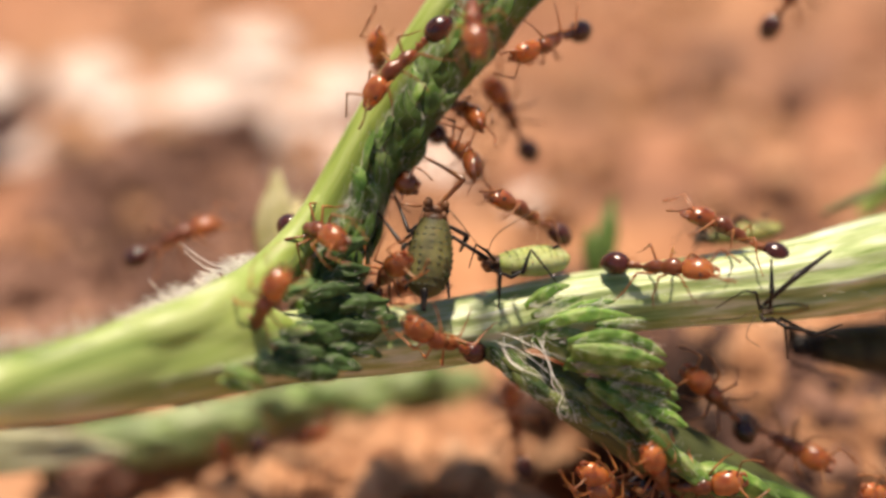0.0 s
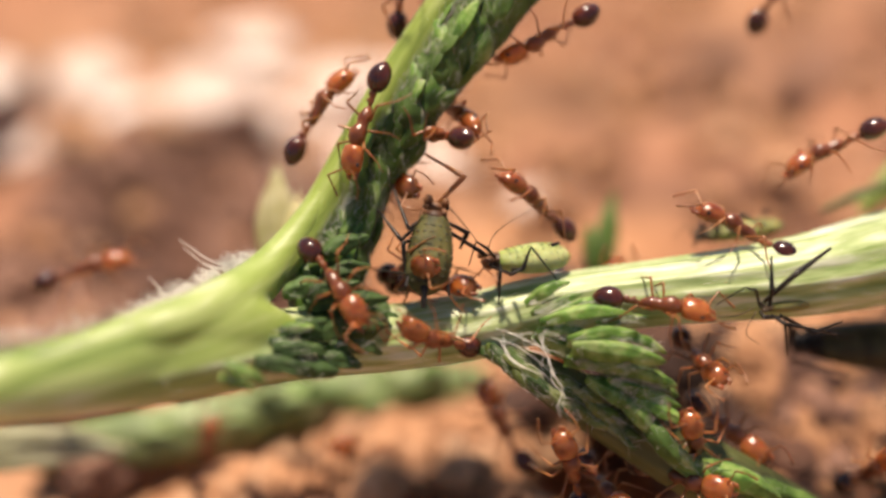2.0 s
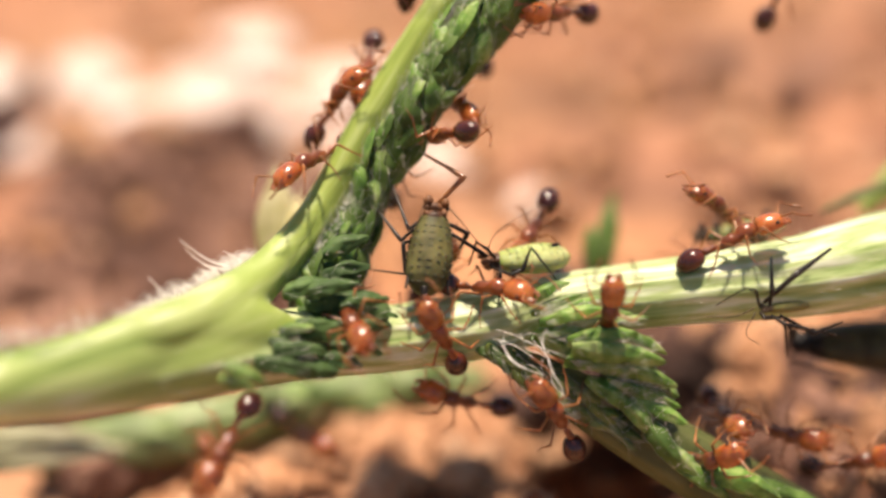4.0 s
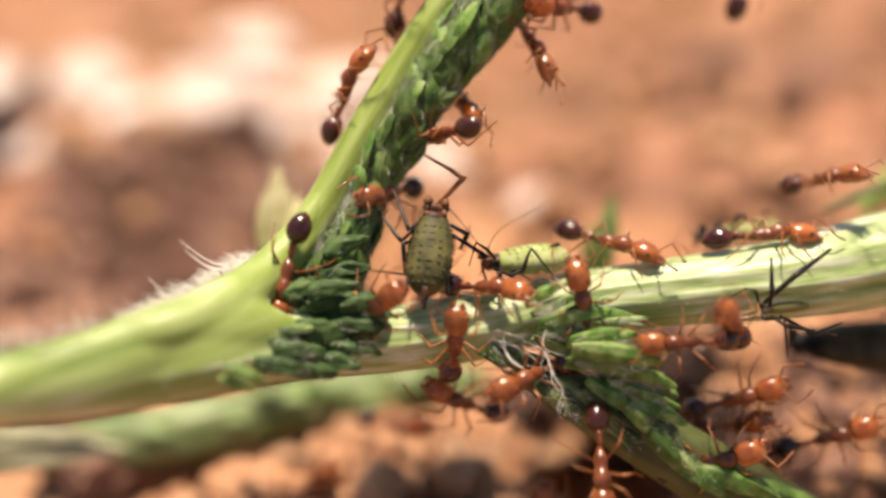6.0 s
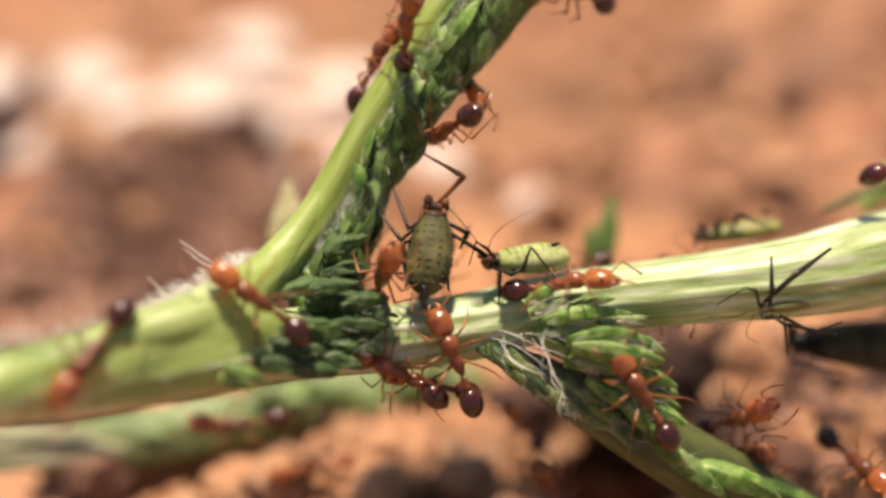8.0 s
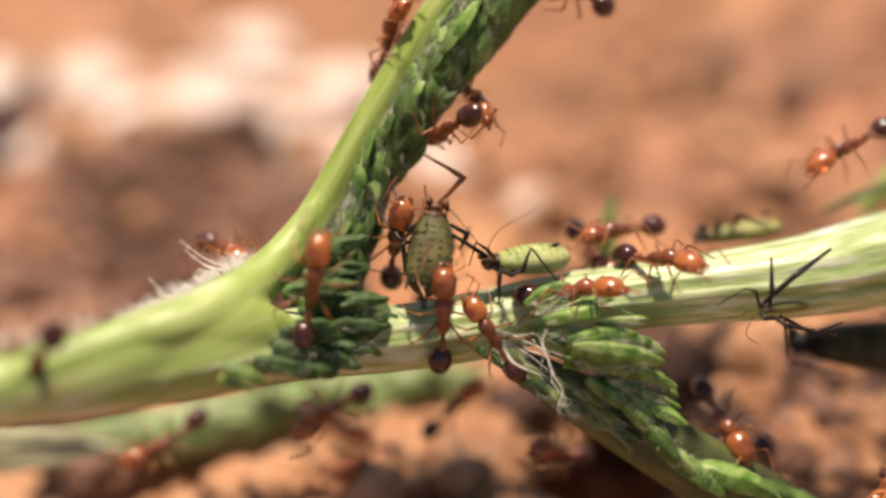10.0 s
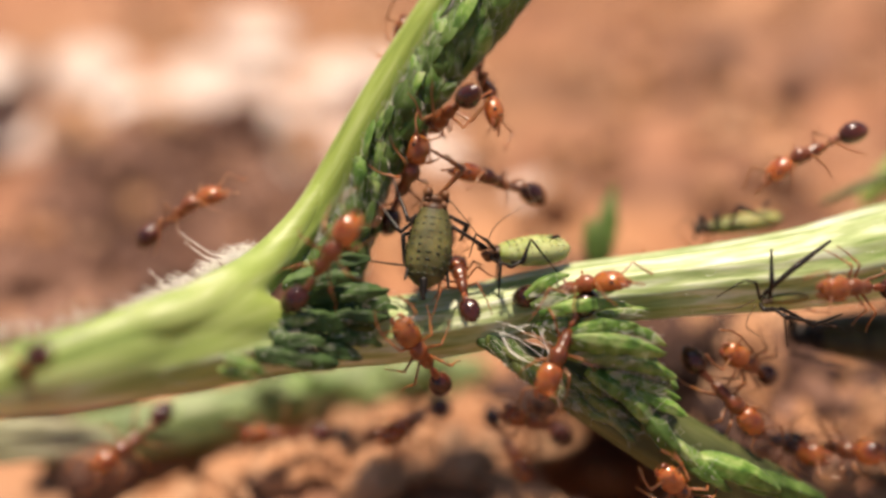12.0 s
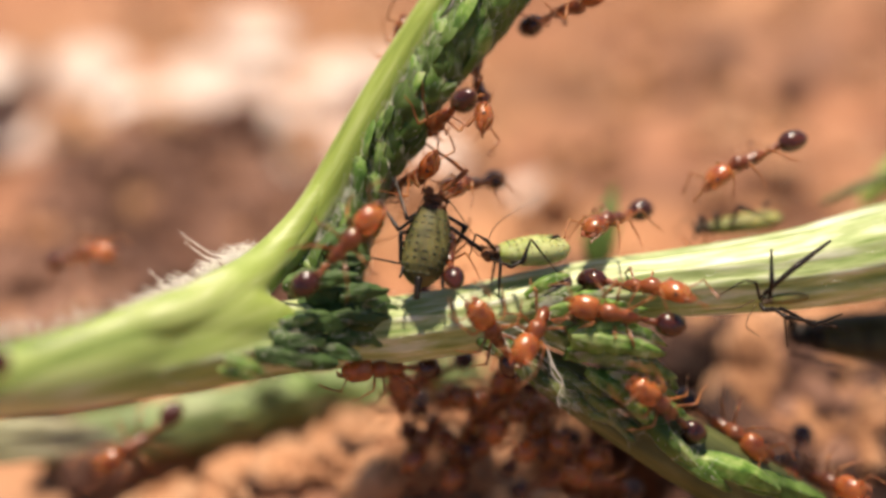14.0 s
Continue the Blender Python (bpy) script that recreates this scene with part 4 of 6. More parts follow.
aphid("aphid", "dark olive aphid with black legs below the stem", at(10.13, -2.72, -3.00), at(14.63, -2.85, -3.60), 1.65 * MM, APHID_DARK, BLACK,
      [([at(10.17, -2.58, -2.70), at(9.86, -2.07, -2.30), at(9.82, -3.09, -2.50)], 0.06), ([at(10.17, -2.83, -2.70), at(9.89, -3.16, -2.30), at(11.65, -3.60, -2.50)], 0.045), ([at(10.60, -2.57, -2.50), at(10.89, -2.37, -1.90), at(11.75, -2.54, -2.10)], 0.04)],
      [[at(10.07, -2.68, -2.90), at(9.77, -2.18, -2.70), at(9.14, -2.41, -2.50)]], [(at(12.61, -1.93, -2.70), at(12.86, -1.76, -2.50), 0.05)], (RISE + NEAR).normalized(), 0.0)


# ---- the ants ----
def build_ant():
    """One worker ant, nose along x, back along z, in metres of its true size."""
    ant = thing("ant", (0, 0, 0), "shiny amber-red worker ant with a dark brown abdomen", "ant", "ants tending the aphids")
    hd = bmesh.new()
    lathe_loft(hd, [(0.555, 0.09, 0.09, 0.02), (0.575, 0.20, 0.17, 0.02), (0.62, 0.268, 0.22, 0.025), (0.72, 0.308, 0.25, 0.03), (0.88, 0.325, 0.268, 0.03), (1.03, 0.322, 0.262, 0.02), (1.16, 0.298, 0.232, 0.0), (1.26, 0.248, 0.185, -0.03), (1.325, 0.17, 0.125, -0.05), (1.355, 0.08, 0.06, -0.06)], 24)
    head = part("head", hd, AMBER, ant, pivot=mmv(0.57, 0, 0.02))
    for s in (1, -1):
        part("eye", ball(bmesh.new(), mmv(1.08, s * 0.295, 0.08), (0.062 * MM, 0.035 * MM, 0.055 * MM), None, 10, 8), BLACK, head)
        part("mandible", limb(bmesh.new(), [mmv(1.28, s * 0.15, -0.07), mmv(1.41, s * 0.14, -0.10), mmv(1.48, s * 0.03, -0.11)], [0.07 * MM, 0.055 * MM, 0.02 * MM]), RUST, head)
        part("antenna", limb(bmesh.new(), [mmv(1.22, s * 0.12, 0.12), mmv(1.46, s * 0.52, 0.28), mmv(1.70, s * 0.48, 0.08), mmv(1.96, s * 0.36, -0.06)], [0.022 * MM, 0.024 * MM, 0.023 * MM, 0.034 * MM], 6), LEGS, head)
    th = bmesh.new()
    lathe_loft(th, [(0.60, 0.09, 0.09, 0.02), (0.54, 0.16, 0.15, 0.03), (0.40, 0.235, 0.22, 0.05), (0.24, 0.235, 0.225, 0.06), (0.08, 0.18, 0.18, 0.02), (0.0, 0.155, 0.155, -0.01), (-0.12, 0.175, 0.17, 0.0), (-0.30, 0.165, 0.155, -0.02), (-0.44, 0.11, 0.11, -0.06), (-0.52, 0.06, 0.06, -0.08)], 18)
    part("thorax", th, RUST, ant)
    pt = bmesh.new()
    lathe_loft(pt, [(-0.48, 0.045, 0.045, -0.08), (-0.58, 0.06, 0.06, -0.06), (-0.66, 0.10, 0.13, -0.02), (-0.74, 0.07, 0.07, -0.06), (-0.80, 0.10, 0.10, -0.04), (-0.88, 0.105, 0.11, -0.03), (-0.96, 0.06, 0.06, -0.05)], 14)
    part("waist", pt, RUST, ant)
    gs = bmesh.new()
    lathe_loft(gs, [(-0.90, 0.05, 0.05, -0.05), (-0.93, 0.135, 0.125, -0.045), (-0.99, 0.215, 0.20, -0.04), (-1.09, 0.28, 0.26, -0.03), (-1.21, 0.315, 0.295, -0.02), (-1.33, 0.318, 0.30, -0.02), (-1.46, 0.292, 0.277, -0.025), (-1.58, 0.235, 0.225, -0.035), (-1.67, 0.16, 0.155, -0.045), (-1.73, 0.085, 0.085, -0.05), (-1.76, 0.02, 0.02, -0.05)], 24)
    part("abdomen", gs, GASTER, ant, "glossy dark brown abdomen", pivot=mmv(-0.90, 0, -0.05))
    for s in (1, -1):
        for pts in (((0.38, 0.10, -0.12), (0.66, 0.47, 0.16), (0.90, 0.66, -0.22), (1.12, 0.74, -0.46)),
                    ((0.14, 0.11, -0.14), (0.16, 0.60, 0.20), (0.04, 0.86, -0.22), (0.10, 1.08, -0.46)),
                    ((-0.14, 0.11, -0.14), (-0.48, 0.55, 0.24), (-0.80, 0.80, -0.18), (-1.12, 0.94, -0.46))):
            q = [mmv(x, s * y, z) for x, y, z in pts]
            part("leg", limb(bmesh.new(), q, [0.034 * MM, 0.034 * MM, 0.020 * MM, 0.012 * MM], 7), LEGS, ant, pivot=q[0])
    return ant


first_ant = build_ant()


ants = [first_ant]


def more_ants(count):
    """All workers alike; they are copied before any of them walks."""
    for _ in range(count):
        ants.append(copy_thing(first_ant, Matrix()))


more_ants(54)
carriage = random.Random(17)
for worker in ants:
    for limb_part in worker.children:
        if limb_part.name.startswith("abdomen"):
            limb_part.rotation_euler = (0, radians(carriage.uniform(-20, 4)), radians(carriage.uniform(-15, 15)))
        if limb_part.name.startswith("head"):
            limb_part.rotation_euler = (0, radians(carriage.uniform(-2, 12)), radians(carriage.uniform(-10, 10)))
ants[20].scale = ants[36].scale = ants[41].scale = (0.87, 0.87, 0.87)


def stride(ant, rate=7.0):
    """The legs swing in two sets of three while the ant is under way, and stay put while it stands."""
    bag = ant.animation_data.action.layers[0].strips[0].channelbag(ant.animation_data.action_slot)
    paths = [c for c in bag.fcurves if c.data_path == "location"]
    legs = [o for o in ant.children if o.name.startswith("leg")]
    joints = [leg.matrix_basis.copy() for leg in legs]
    rows = [[] for _ in legs]
    phase, was = 0.0, None
    for i in range(0, 113):
        t = i * 0.125
        now = Vector([c.evaluate(frame(t)) for c in paths])
        speed = (now - was).length / 0.125 if was else 0.0
        was = now
        go = min(1.0, speed / 0.0025)
        phase += 0.125 * math.tau * 1.9 * go
        for k, m in enumerate(joints):
            swing = math.sin(phase + (math.pi if k % 2 else 0)) * 20 * go + 4 * math.sin(k * 2.1 + t * 0.9)
            lift = max(0.0, math.cos(phase + (math.pi if k % 2 else 0))) * 9 * go
            rows[k].append((t, m @ pose(0, 0, 0, lift if k < 3 else -lift, 0, swing if k < 3 else -swing)))
    for leg, r in zip(legs, rows):
        walk(leg, r)


# ---- what moves ----
def slid(m, u, v):
    return Matrix.Translation((SIDE * u + RISE * v) * MM) @ m


def swayed(m, angle):
    """The aphid swings about its head."""
    hold = at(-0.17, 1.11, 0.10)
    return Matrix.Translation(hold) @ Matrix.Rotation(radians(angle), 4, NEAR) @ Matrix.Translation(-hold) @ m


def motions():
    sink = bract.matrix_basis.copy()
    walk(bract, [(0.0, sink), (7.4, sink), (8.0, slid(sink, 0.35, -0.4)), (9.6, slid(sink, 1.7, -1.0)), (14.0, slid(sink, 1.8, -1.0))])
    rest = main_aphid.matrix_basis.copy()
    walk(main_aphid, [(0.0, rest), (10.5, rest), (11.5, swayed(rest, -0.4)), (12.5, swayed(rest, -0.8)), (13.0, swayed(rest, -2.2)), (13.5, swayed(rest, -3.2)), (14.0, swayed(rest, -4.0))])
    ant = ants[0]
    walk(ant, [(0, lie(-3.36, 0.58, 0.9, -16, 52, -21)), (0.5, lie(-3.27, 0.99, 0.9, -7, 53, -26)), (1, lie(-3.33, 0.44, 0.9, -35, 46, -7)),
               (1.5, lie(-3.32, 0.01, 0.9, -50, 36, 4)), (2, lie(-2.69, -0.85, 1.8, -52, 29, 0)), (2.5, lie(-2.77, -1.15, 1.8, -55, 46, 0)),
               (3, lie(-2.76, -1.2, 1.8, -59, 53, 0)), (4.2, lie(-2.25, -1.75, 1.8, -45, 58, 0)), (5.5, lie(-1.88, -1.38, 1.3, 45, 34, 0)),
               (6, lie(-1.76, -1.51, 1.3, 41, 53, 0)), (6.5, lie(-1.59, -1.25, 1.3, 53, 52, 0)), (7, lie(-1.57, -0.59, 1, 76, 55, 0)),
               (7.5, lie(-1.54, -0.35, 1, 72, 53, 0)), (8, lie(-1.57, -0.75, 1, 66, 57, 0)), (10.4, lie(-1.23, 0.46, -0.2, 80, 35, 0)),
               (11, lie(-1.19, 0.83, -0.2, 80, 29, 0)), (11.5, lie(-1.07, 1.02, -0.2, 72, 30, 0)), (12, lie(-0.98, 1.59, -0.2, 67, 21, 49)),
               (12.5, lie(-0.91, 1.73, -0.2, 61, 32, 56)), (13, lie(-0.82, 1.78, -0.2, 33, 52, 95)), (13.5, lie(-0.84, 1.77, -0.2, 31, 54, 102)),
               (14, lie(-0.82, 1.68, -0.2, 26, 55, 110))])
    stride(ant)
    ant = ants[1]
    walk(ant, [(0, lie(-1.53, -0.68, 0.5, 48, 60, 0)), (0.5, lie(-1.54, -0.59, 0.5, 43, 62, 0)), (1, lie(-1.48, -0.39, 0.5, 51, 62, 0)),
               (1.5, lie(-1.49, -0.38, 0.5, 45, 62, 0)), (2, lie(-0.96, -0.53, 0.1, 14, 62, 0)), (2.5, lie(-0.89, -0.54, -0.1, 16, 62, 0)),
               (3.2, lie(-0.36, -0.58, -1, 16, 60, 0)), (4.5, lie(-0.3, -0.66, -2.2, 71, 41, 0)), (14, lie(-0.3, -0.66, -2.2, 71, 41, 0))])
    stride(ant)
    ant = ants[2]
    walk(ant, [(0, lie(-1.45, 2.02, -1, -19, 62, 0)), (0.5, lie(-1.48, 1.69, -1, -19, 62, 0)), (1, lie(-1.41, 1.82, -1, -22, 62, 0)),
               (2, lie(-1.41, 1.85, -1, -19, 62, 0)), (3.2, lie(-1.36, 1.85, -1, -18, 62, 0)), (4.1, lie(-1.3, 2.15, -1, 90, 47, 0)),
               (5, lie(-1.47, 2.25, -0.7, 174, 52, 0)), (5.5, lie(-1.32, 1.75, -0.6, 195, 57, 0)), (6, lie(-1.37, 1.56, -0.5, 200, 57, 0)),
               (6.5, lie(-1.13, 1.58, -0.2, 205, 59, -18)), (7, lie(-1.43, 2.42, 0.5, 139, 29, 0)), (7.5, lie(-1.84, 3.96, 1.2, 104, 0, 0)),
               (8, lie(-0.95, 5.67, 1, 76, 52, -50)), (8.3, lie(-0.56, 6.48, 0.9, 72, 42, -45)), (9.2, lie(1.39, 9.51, 0.8, 67, 32, 0)),
               (14, lie(1.39, 9.51, 0.8, 67, 32, 0))])
    stride(ant)
    ant = ants[3]
    walk(ant, [(0, lie(0.41, 2.72, -0.1, -46, 52, -115)), (0.25, lie(0.26, 2.64, 0.1, -92, -56, -80)), (0.5, lie(-0.1, 2.78, 0.3, -165, -62, -68)),
               (1, lie(-0.2, 2.95, 0.3, -229, -62, -127)), (1.5, lie(-0.14, 2.98, 0.3, -215, -62, -113)), (2, lie(-0.13, 3.02, 0.3, -207, -62, -104)),
               (3, lie(-0.09, 3.03, 0.3, -188, -62, -88)), (5.5, lie(-0.02, 3, 0.3, -193, -62, -92)), (6, lie(-0.01, 3.06, 0.3, -182, -62, -83)),
               (6.5, lie(0.08, 3.05, 0.3, -172, -62, -74)), (7, lie(0.04, 3.09, 0.3, -164, -62, -67)), (8, lie(0.06, 3.14, 0.3, -163, -62, -66)),
               (10.5, lie(0.06, 3.15, 0.3, -162, -62, -65)), (11, lie(-0.01, 3.18, 0.3, -153, -62, -58)), (12, lie(0.06, 3.31, 0.3, -153, -62, -58)),
               (13, lie(0.06, 3.3, 0.3, -155, -62, -59)), (14, lie(-0.05, 3.21, 0.3, -153, -62, -58))])
    stride(ant)
    ant = ants[4]
    walk(ant, [(0, lie(0.38, 3.99, -1, -40, 50, -120)), (0.5, lie(0.41, 4.03, -1, -36, 50, -124)), (1, lie(0.33, 3.84, -1, -39, 49, -120)),
               (2, lie(0.28, 3.79, -1, -43, 49, -115)), (3, lie(0.26, 3.95, -1, -44, 50, -115)), (5.5, lie(0.33, 4.12, -1, -50, 44, -104)),
               (7, lie(0.38, 4.36, -1, -52, 52, -109)), (8, lie(0.54, 4.58, -1, -55, 48, -103)), (10.5, lie(0.9, 4.19, -0.9, -59, 45, -98)),
               (11, lie(1.19, 4.19, -0.8, -60, 45, -97)), (11.5, lie(1.09, 4.08, -0.8, -75, 37, -83)), (12, lie(1.14, 4.23, -0.8, -76, 35, -81)),
               (13, lie(1.17, 4.14, -0.8, -79, 31, -78)), (13.5, lie(1.02, 4.03, -0.8, -82, 39, -79)), (14, lie(1, 4.06, -0.8, -86, 41, -78))])
    stride(ant)
    ant = ants[5]
    walk(ant, [(0, lie(-1.09, 4.81, 1.2, -135, 0, 45)), (0.5, lie(-1.74, 3.96, 0.7, -114, 0, 43)), (1, lie(-1.79, 3.63, 0.7, -114, 0, 43)),
               (1.5, lie(-2.03, 3.35, 0.7, -111, 0, 43)), (2, lie(-2.1, 3.23, 0.7, -107, 4, 41)), (2.5, lie(-2.77, 3.31, 0.3, -140, 39, 80)),
               (3, lie(-3.14, 3.05, 0.2, -162, 54, 64)), (3.3, lie(-3.28, 2.69, 0.2, -156, 55, 60)), (5.3, lie(-3.89, 2, 0.4, -136, 0, 73)),
               (5.5, lie(-4.32, 1.22, 0.6, -135, 17, 46)), (6, lie(-4.02, -0.71, 1.2, -102, 0, 0)), (6.5, lie(-4.36, -2.17, 3.1, -110, 0, 0)),
               (7, lie(-4.15, -2.91, 3, -103, 27, 0)), (7.5, lie(-4.79, -1.67, 3.1, -163, 18, 43)), (8, lie(-4.51, -1.20, 2.9, -217, 12, 0)),
               (8.3, lie(-4.41, -1.19, 2.9, -222, 14, 0)), (10.3, lie(-3.08, -0.89, 2.45, -289, 14, 0)), (10.5, lie(-3.05, -0.82, 2.45, -293, 14, 0)),
               (11, lie(-2.92, -0.76, 2.45, -302, 14, 0)), (11.5, lie(-2.88, -0.65, 2.45, -305, 14, 0)), (12, lie(-2.88, -0.47, 2.45, -306, 14, 0)),
               (12.5, lie(-2.67, -0.32, 2.45, -313, 10, 0)), (13, lie(-2.47, -0.19, 2.45, -314, 0, 0)), (14, lie(-2.45, -0.16, 2.45, -313, 1, 0))])
    stride(ant)
    ant = ants[6]
    walk(ant, [(0, lie(0.73, 5.85, 2.6, -89, 36, 0)), (0.5, lie(0.56, 5.83, 2.4, -71, 37, 0)), (1, lie(1.03, 5.58, 1.6, -77, 39, 0)),
               (1.3, lie(1.28, 6.93, 1.4, -68, 47, 0)), (1.7, lie(1.8, 9.63, 1.2, -66, 39, 0)), (14, lie(1.8, 9.63, 1.2, -66, 39, 0))])
    stride(ant)
    ant = ants[7]
    walk(ant, [(0, lie(2.93, 5.7, -0.8, -156, 37, -64)), (0.5, lie(2.85, 5.81, -0.8, -151, 24, -68)), (1, lie(2.79, 5.72, -0.8, -152, 22, -68)),
               (1.5, lie(2.61, 5.68, -0.8, -153, 19, -68)), (2, lie(2.74, 5.74, -0.8, -154, 0, -72)), (2.5, lie(2.88, 5.95, -0.8, -151, 30, -68)),
               (3, lie(3.01, 6.26, -0.8, -158, 45, -62)), (5.5, lie(3.31, 6.52, -0.8, -176, 44, -49)), (6.5, lie(3.26, 6.64, -0.8, -179, 48, -45)),
               (7.5, lie(3.2, 6.69, -0.8, -181, 47, -44)), (8, lie(3.67, 6.99, -0.8, -188, 45, -37)), (10.5, lie(3.66, 7.07, -0.8, -195, 45, -32)),
               (11.5, lie(3.67, 7.81, -0.8, -196, 43, -30)), (14, lie(3.67, 7.81, -0.8, -196, 43, -30))])
    stride(ant)
    ant = ants[8]
    walk(ant, [(0, lie(2.71, 9.32, -1, -125, 33, -54)), (3.2, lie(2.71, 8.39, -1, -125, 33, -54)), (5.3, lie(2.23, 5.75, -0.8, -116, 29, -60)),
               (5.5, lie(2.24, 5.69, -0.8, -109, 28, -64)), (6, lie(2.43, 5.62, -0.8, -67, 34, -85)), (6.3, lie(1.92, 6.33, -1.2, -75, 38, -83)),
               (6.8, lie(1.39, 7.82, -2, -81, 31, -78)), (9, lie(2.32, 10.22, -1.5, -81, 32, -78)), (12.7, lie(3.13, 8.78, -0.8, -76, 32, -80)),
               (13, lie(3.16, 7.63, -0.8, -78, 33, -79)), (13.3, lie(2.61, 5.63, -0.7, -76, 19, -75)), (13.5, lie(2.72, 4.16, -0.6, -70, 0, -70)),
               (13.75, lie(2.96, 5.07, -0.6, -27, 41, 141)), (14, lie(3.36, 6.26, -0.6, 23, 36, 89))])
    stride(ant)
    ant = ants[9]
    walk(ant, [(0, lie(10.04, 7.38, -2.5, 55, 44, 0)), (1, lie(10.13, 7.52, -2.5, 56, 43, 0)), (1.5, lie(9.65, 7.44, -2.5, 56, 43, 0)),
               (3, lie(9.66, 7.54, -2.5, 56, 45, 0)), (5.5, lie(10.19, 7.65, -2.5, 56, 39, 0)), (6, lie(9.15, 7.97, -2.5, 52, 35, 0)),
               (6.6, lie(9.09, 8.55, -2.5, 51, 23, 0)), (7.5, lie(10.08, 10.62, -2.5, 39, 23, 0)), (14, lie(10.08, 10.62, -2.5, 39, 23, 0))])
    stride(ant)
    ant = ants[10]
    walk(ant, [(0, lie(1.97, 3.88, -3, 119, 28, 0)), (0.5, lie(1.55, 5.25, -3, 122, 21, 0)), (1, lie(0.9, 6.27, -2.5, 124, 27, 0)),
               (1.5, lie(0.18, 7.67, -2.5, 119, 26, 0)), (2.2, lie(-0.63, 10.49, -2.5, 121, 33, 0)), (14, lie(-0.63, 10.49, -2.5, 121, 33, 0))])
    stride(ant)
    ant = ants[11]
    walk(ant, [(0, lie(-4.46, -1.55, 2.7, 62, 26, 0)), (0.5, lie(-5.07, -0.25, 1.7, 92, 0, -45)), (1, lie(-5.52, 1.64, -0.8, 75, 5, -74)),
               (1.5, lie(-4.54, 2.8, -0.8, 50, 19, -75)), (2, lie(-3.37, 3.82, -0.8, 55, 0, -73)), (2.5, lie(-3.31, 3.92, -0.8, 51, 0, -73)),
               (3, lie(-3.41, 3.81, -0.8, 44, 40, -76)), (4.3, lie(-2.73, 4.13, -0.8, 51, 29, -78)), (5.5, lie(-2.34, 4.32, -0.7, 60, 24, -80)),
               (6, lie(-2.61, 4.39, -0.7, 62, 26, -81)), (6.5, lie(-3.27, 4.26, -0.7, 74, 27, -66)), (7, lie(-2.02, 5.2, -0.7, 45, 24, -74)),
               (7.5, lie(-1.95, 5.1, -0.9, 51, 33, -79)), (8, lie(-1.8, 5.19, -0.9, 54, 26, -78)), (8.3, lie(-1.72, 5.27, -0.9, 54, 27, -78)),
               (10.5, lie(-1.2, 6.43, -0.7, 68, 44, -94)), (11, lie(-0.63, 7.42, -0.7, 65, 41, -90)), (11.5, lie(-0.45, 7.77, -0.7, 65, 39, -89)),
               (12.2, lie(0.38, 9.88, -0.7, 66, 35, -87)), (14, lie(0.38, 9.88, -0.7, 66, 35, -87))])
    stride(ant)
    ant = ants[12]
    walk(ant, [(0, lie(-1.61, 4.87, -1.5, 105, 30, -109)), (0.5, lie(-2.09, 5.08, -1.4, 103, 38, -118)), (1, lie(-2.45, 5.81, -0.9, 87, 47, -75)),
               (1.5, lie(-1.67, 7.46, -0.8, 68, 51, -97)), (2, lie(-1.16, 7.21, -0.8, 81, 46, -105)), (2.5, lie(-0.88, 7.3, -0.8, 77, 53, -107)),
               (3.2, lie(-0.41, 8.44, -0.8, 73, 45, -98)), (5.3, lie(-1.52, 7.05, -0.8, 71, 44, -95)), (5.5, lie(-1.5, 7.08, -0.8, 72, 46, -97)),
               (6, lie(-1.06, 7.23, -0.8, 69, 46, -95)), (6.5, lie(-0.84, 7.41, -0.8, 68, 47, -95)), (7.2, lie(-0.17, 8.9, -0.8, 68, 43, -93)),
               (14, lie(-0.17, 8.9, -0.8, 68, 43, -93))])
    stride(ant)
    ant = ants[13]
    walk(ant, [(0, lie(0.63, 10.43, -0.8, -124, 42, 70)), (2.4, lie(-0.79, 7.82, -0.8, -126, 41, 71)), (2.7, lie(-1.48, 6.77, -0.6, -123, 36, 69)),
               (3, lie(-1.9, 5.97, -0.5, -132, 45, 76)), (3.3, lie(-2.39, 5.56, -0.7, -115, 41, 64)), (4.2, lie(-1.99, 5.02, -1.8, -100, 38, 0)),
               (6, lie(-1.15, 5.01, -2, 80, 38, 0)), (14, lie(-1.15, 5.01, -2, 80, 38, 0))])
    stride(ant)
    ant = ants[14]
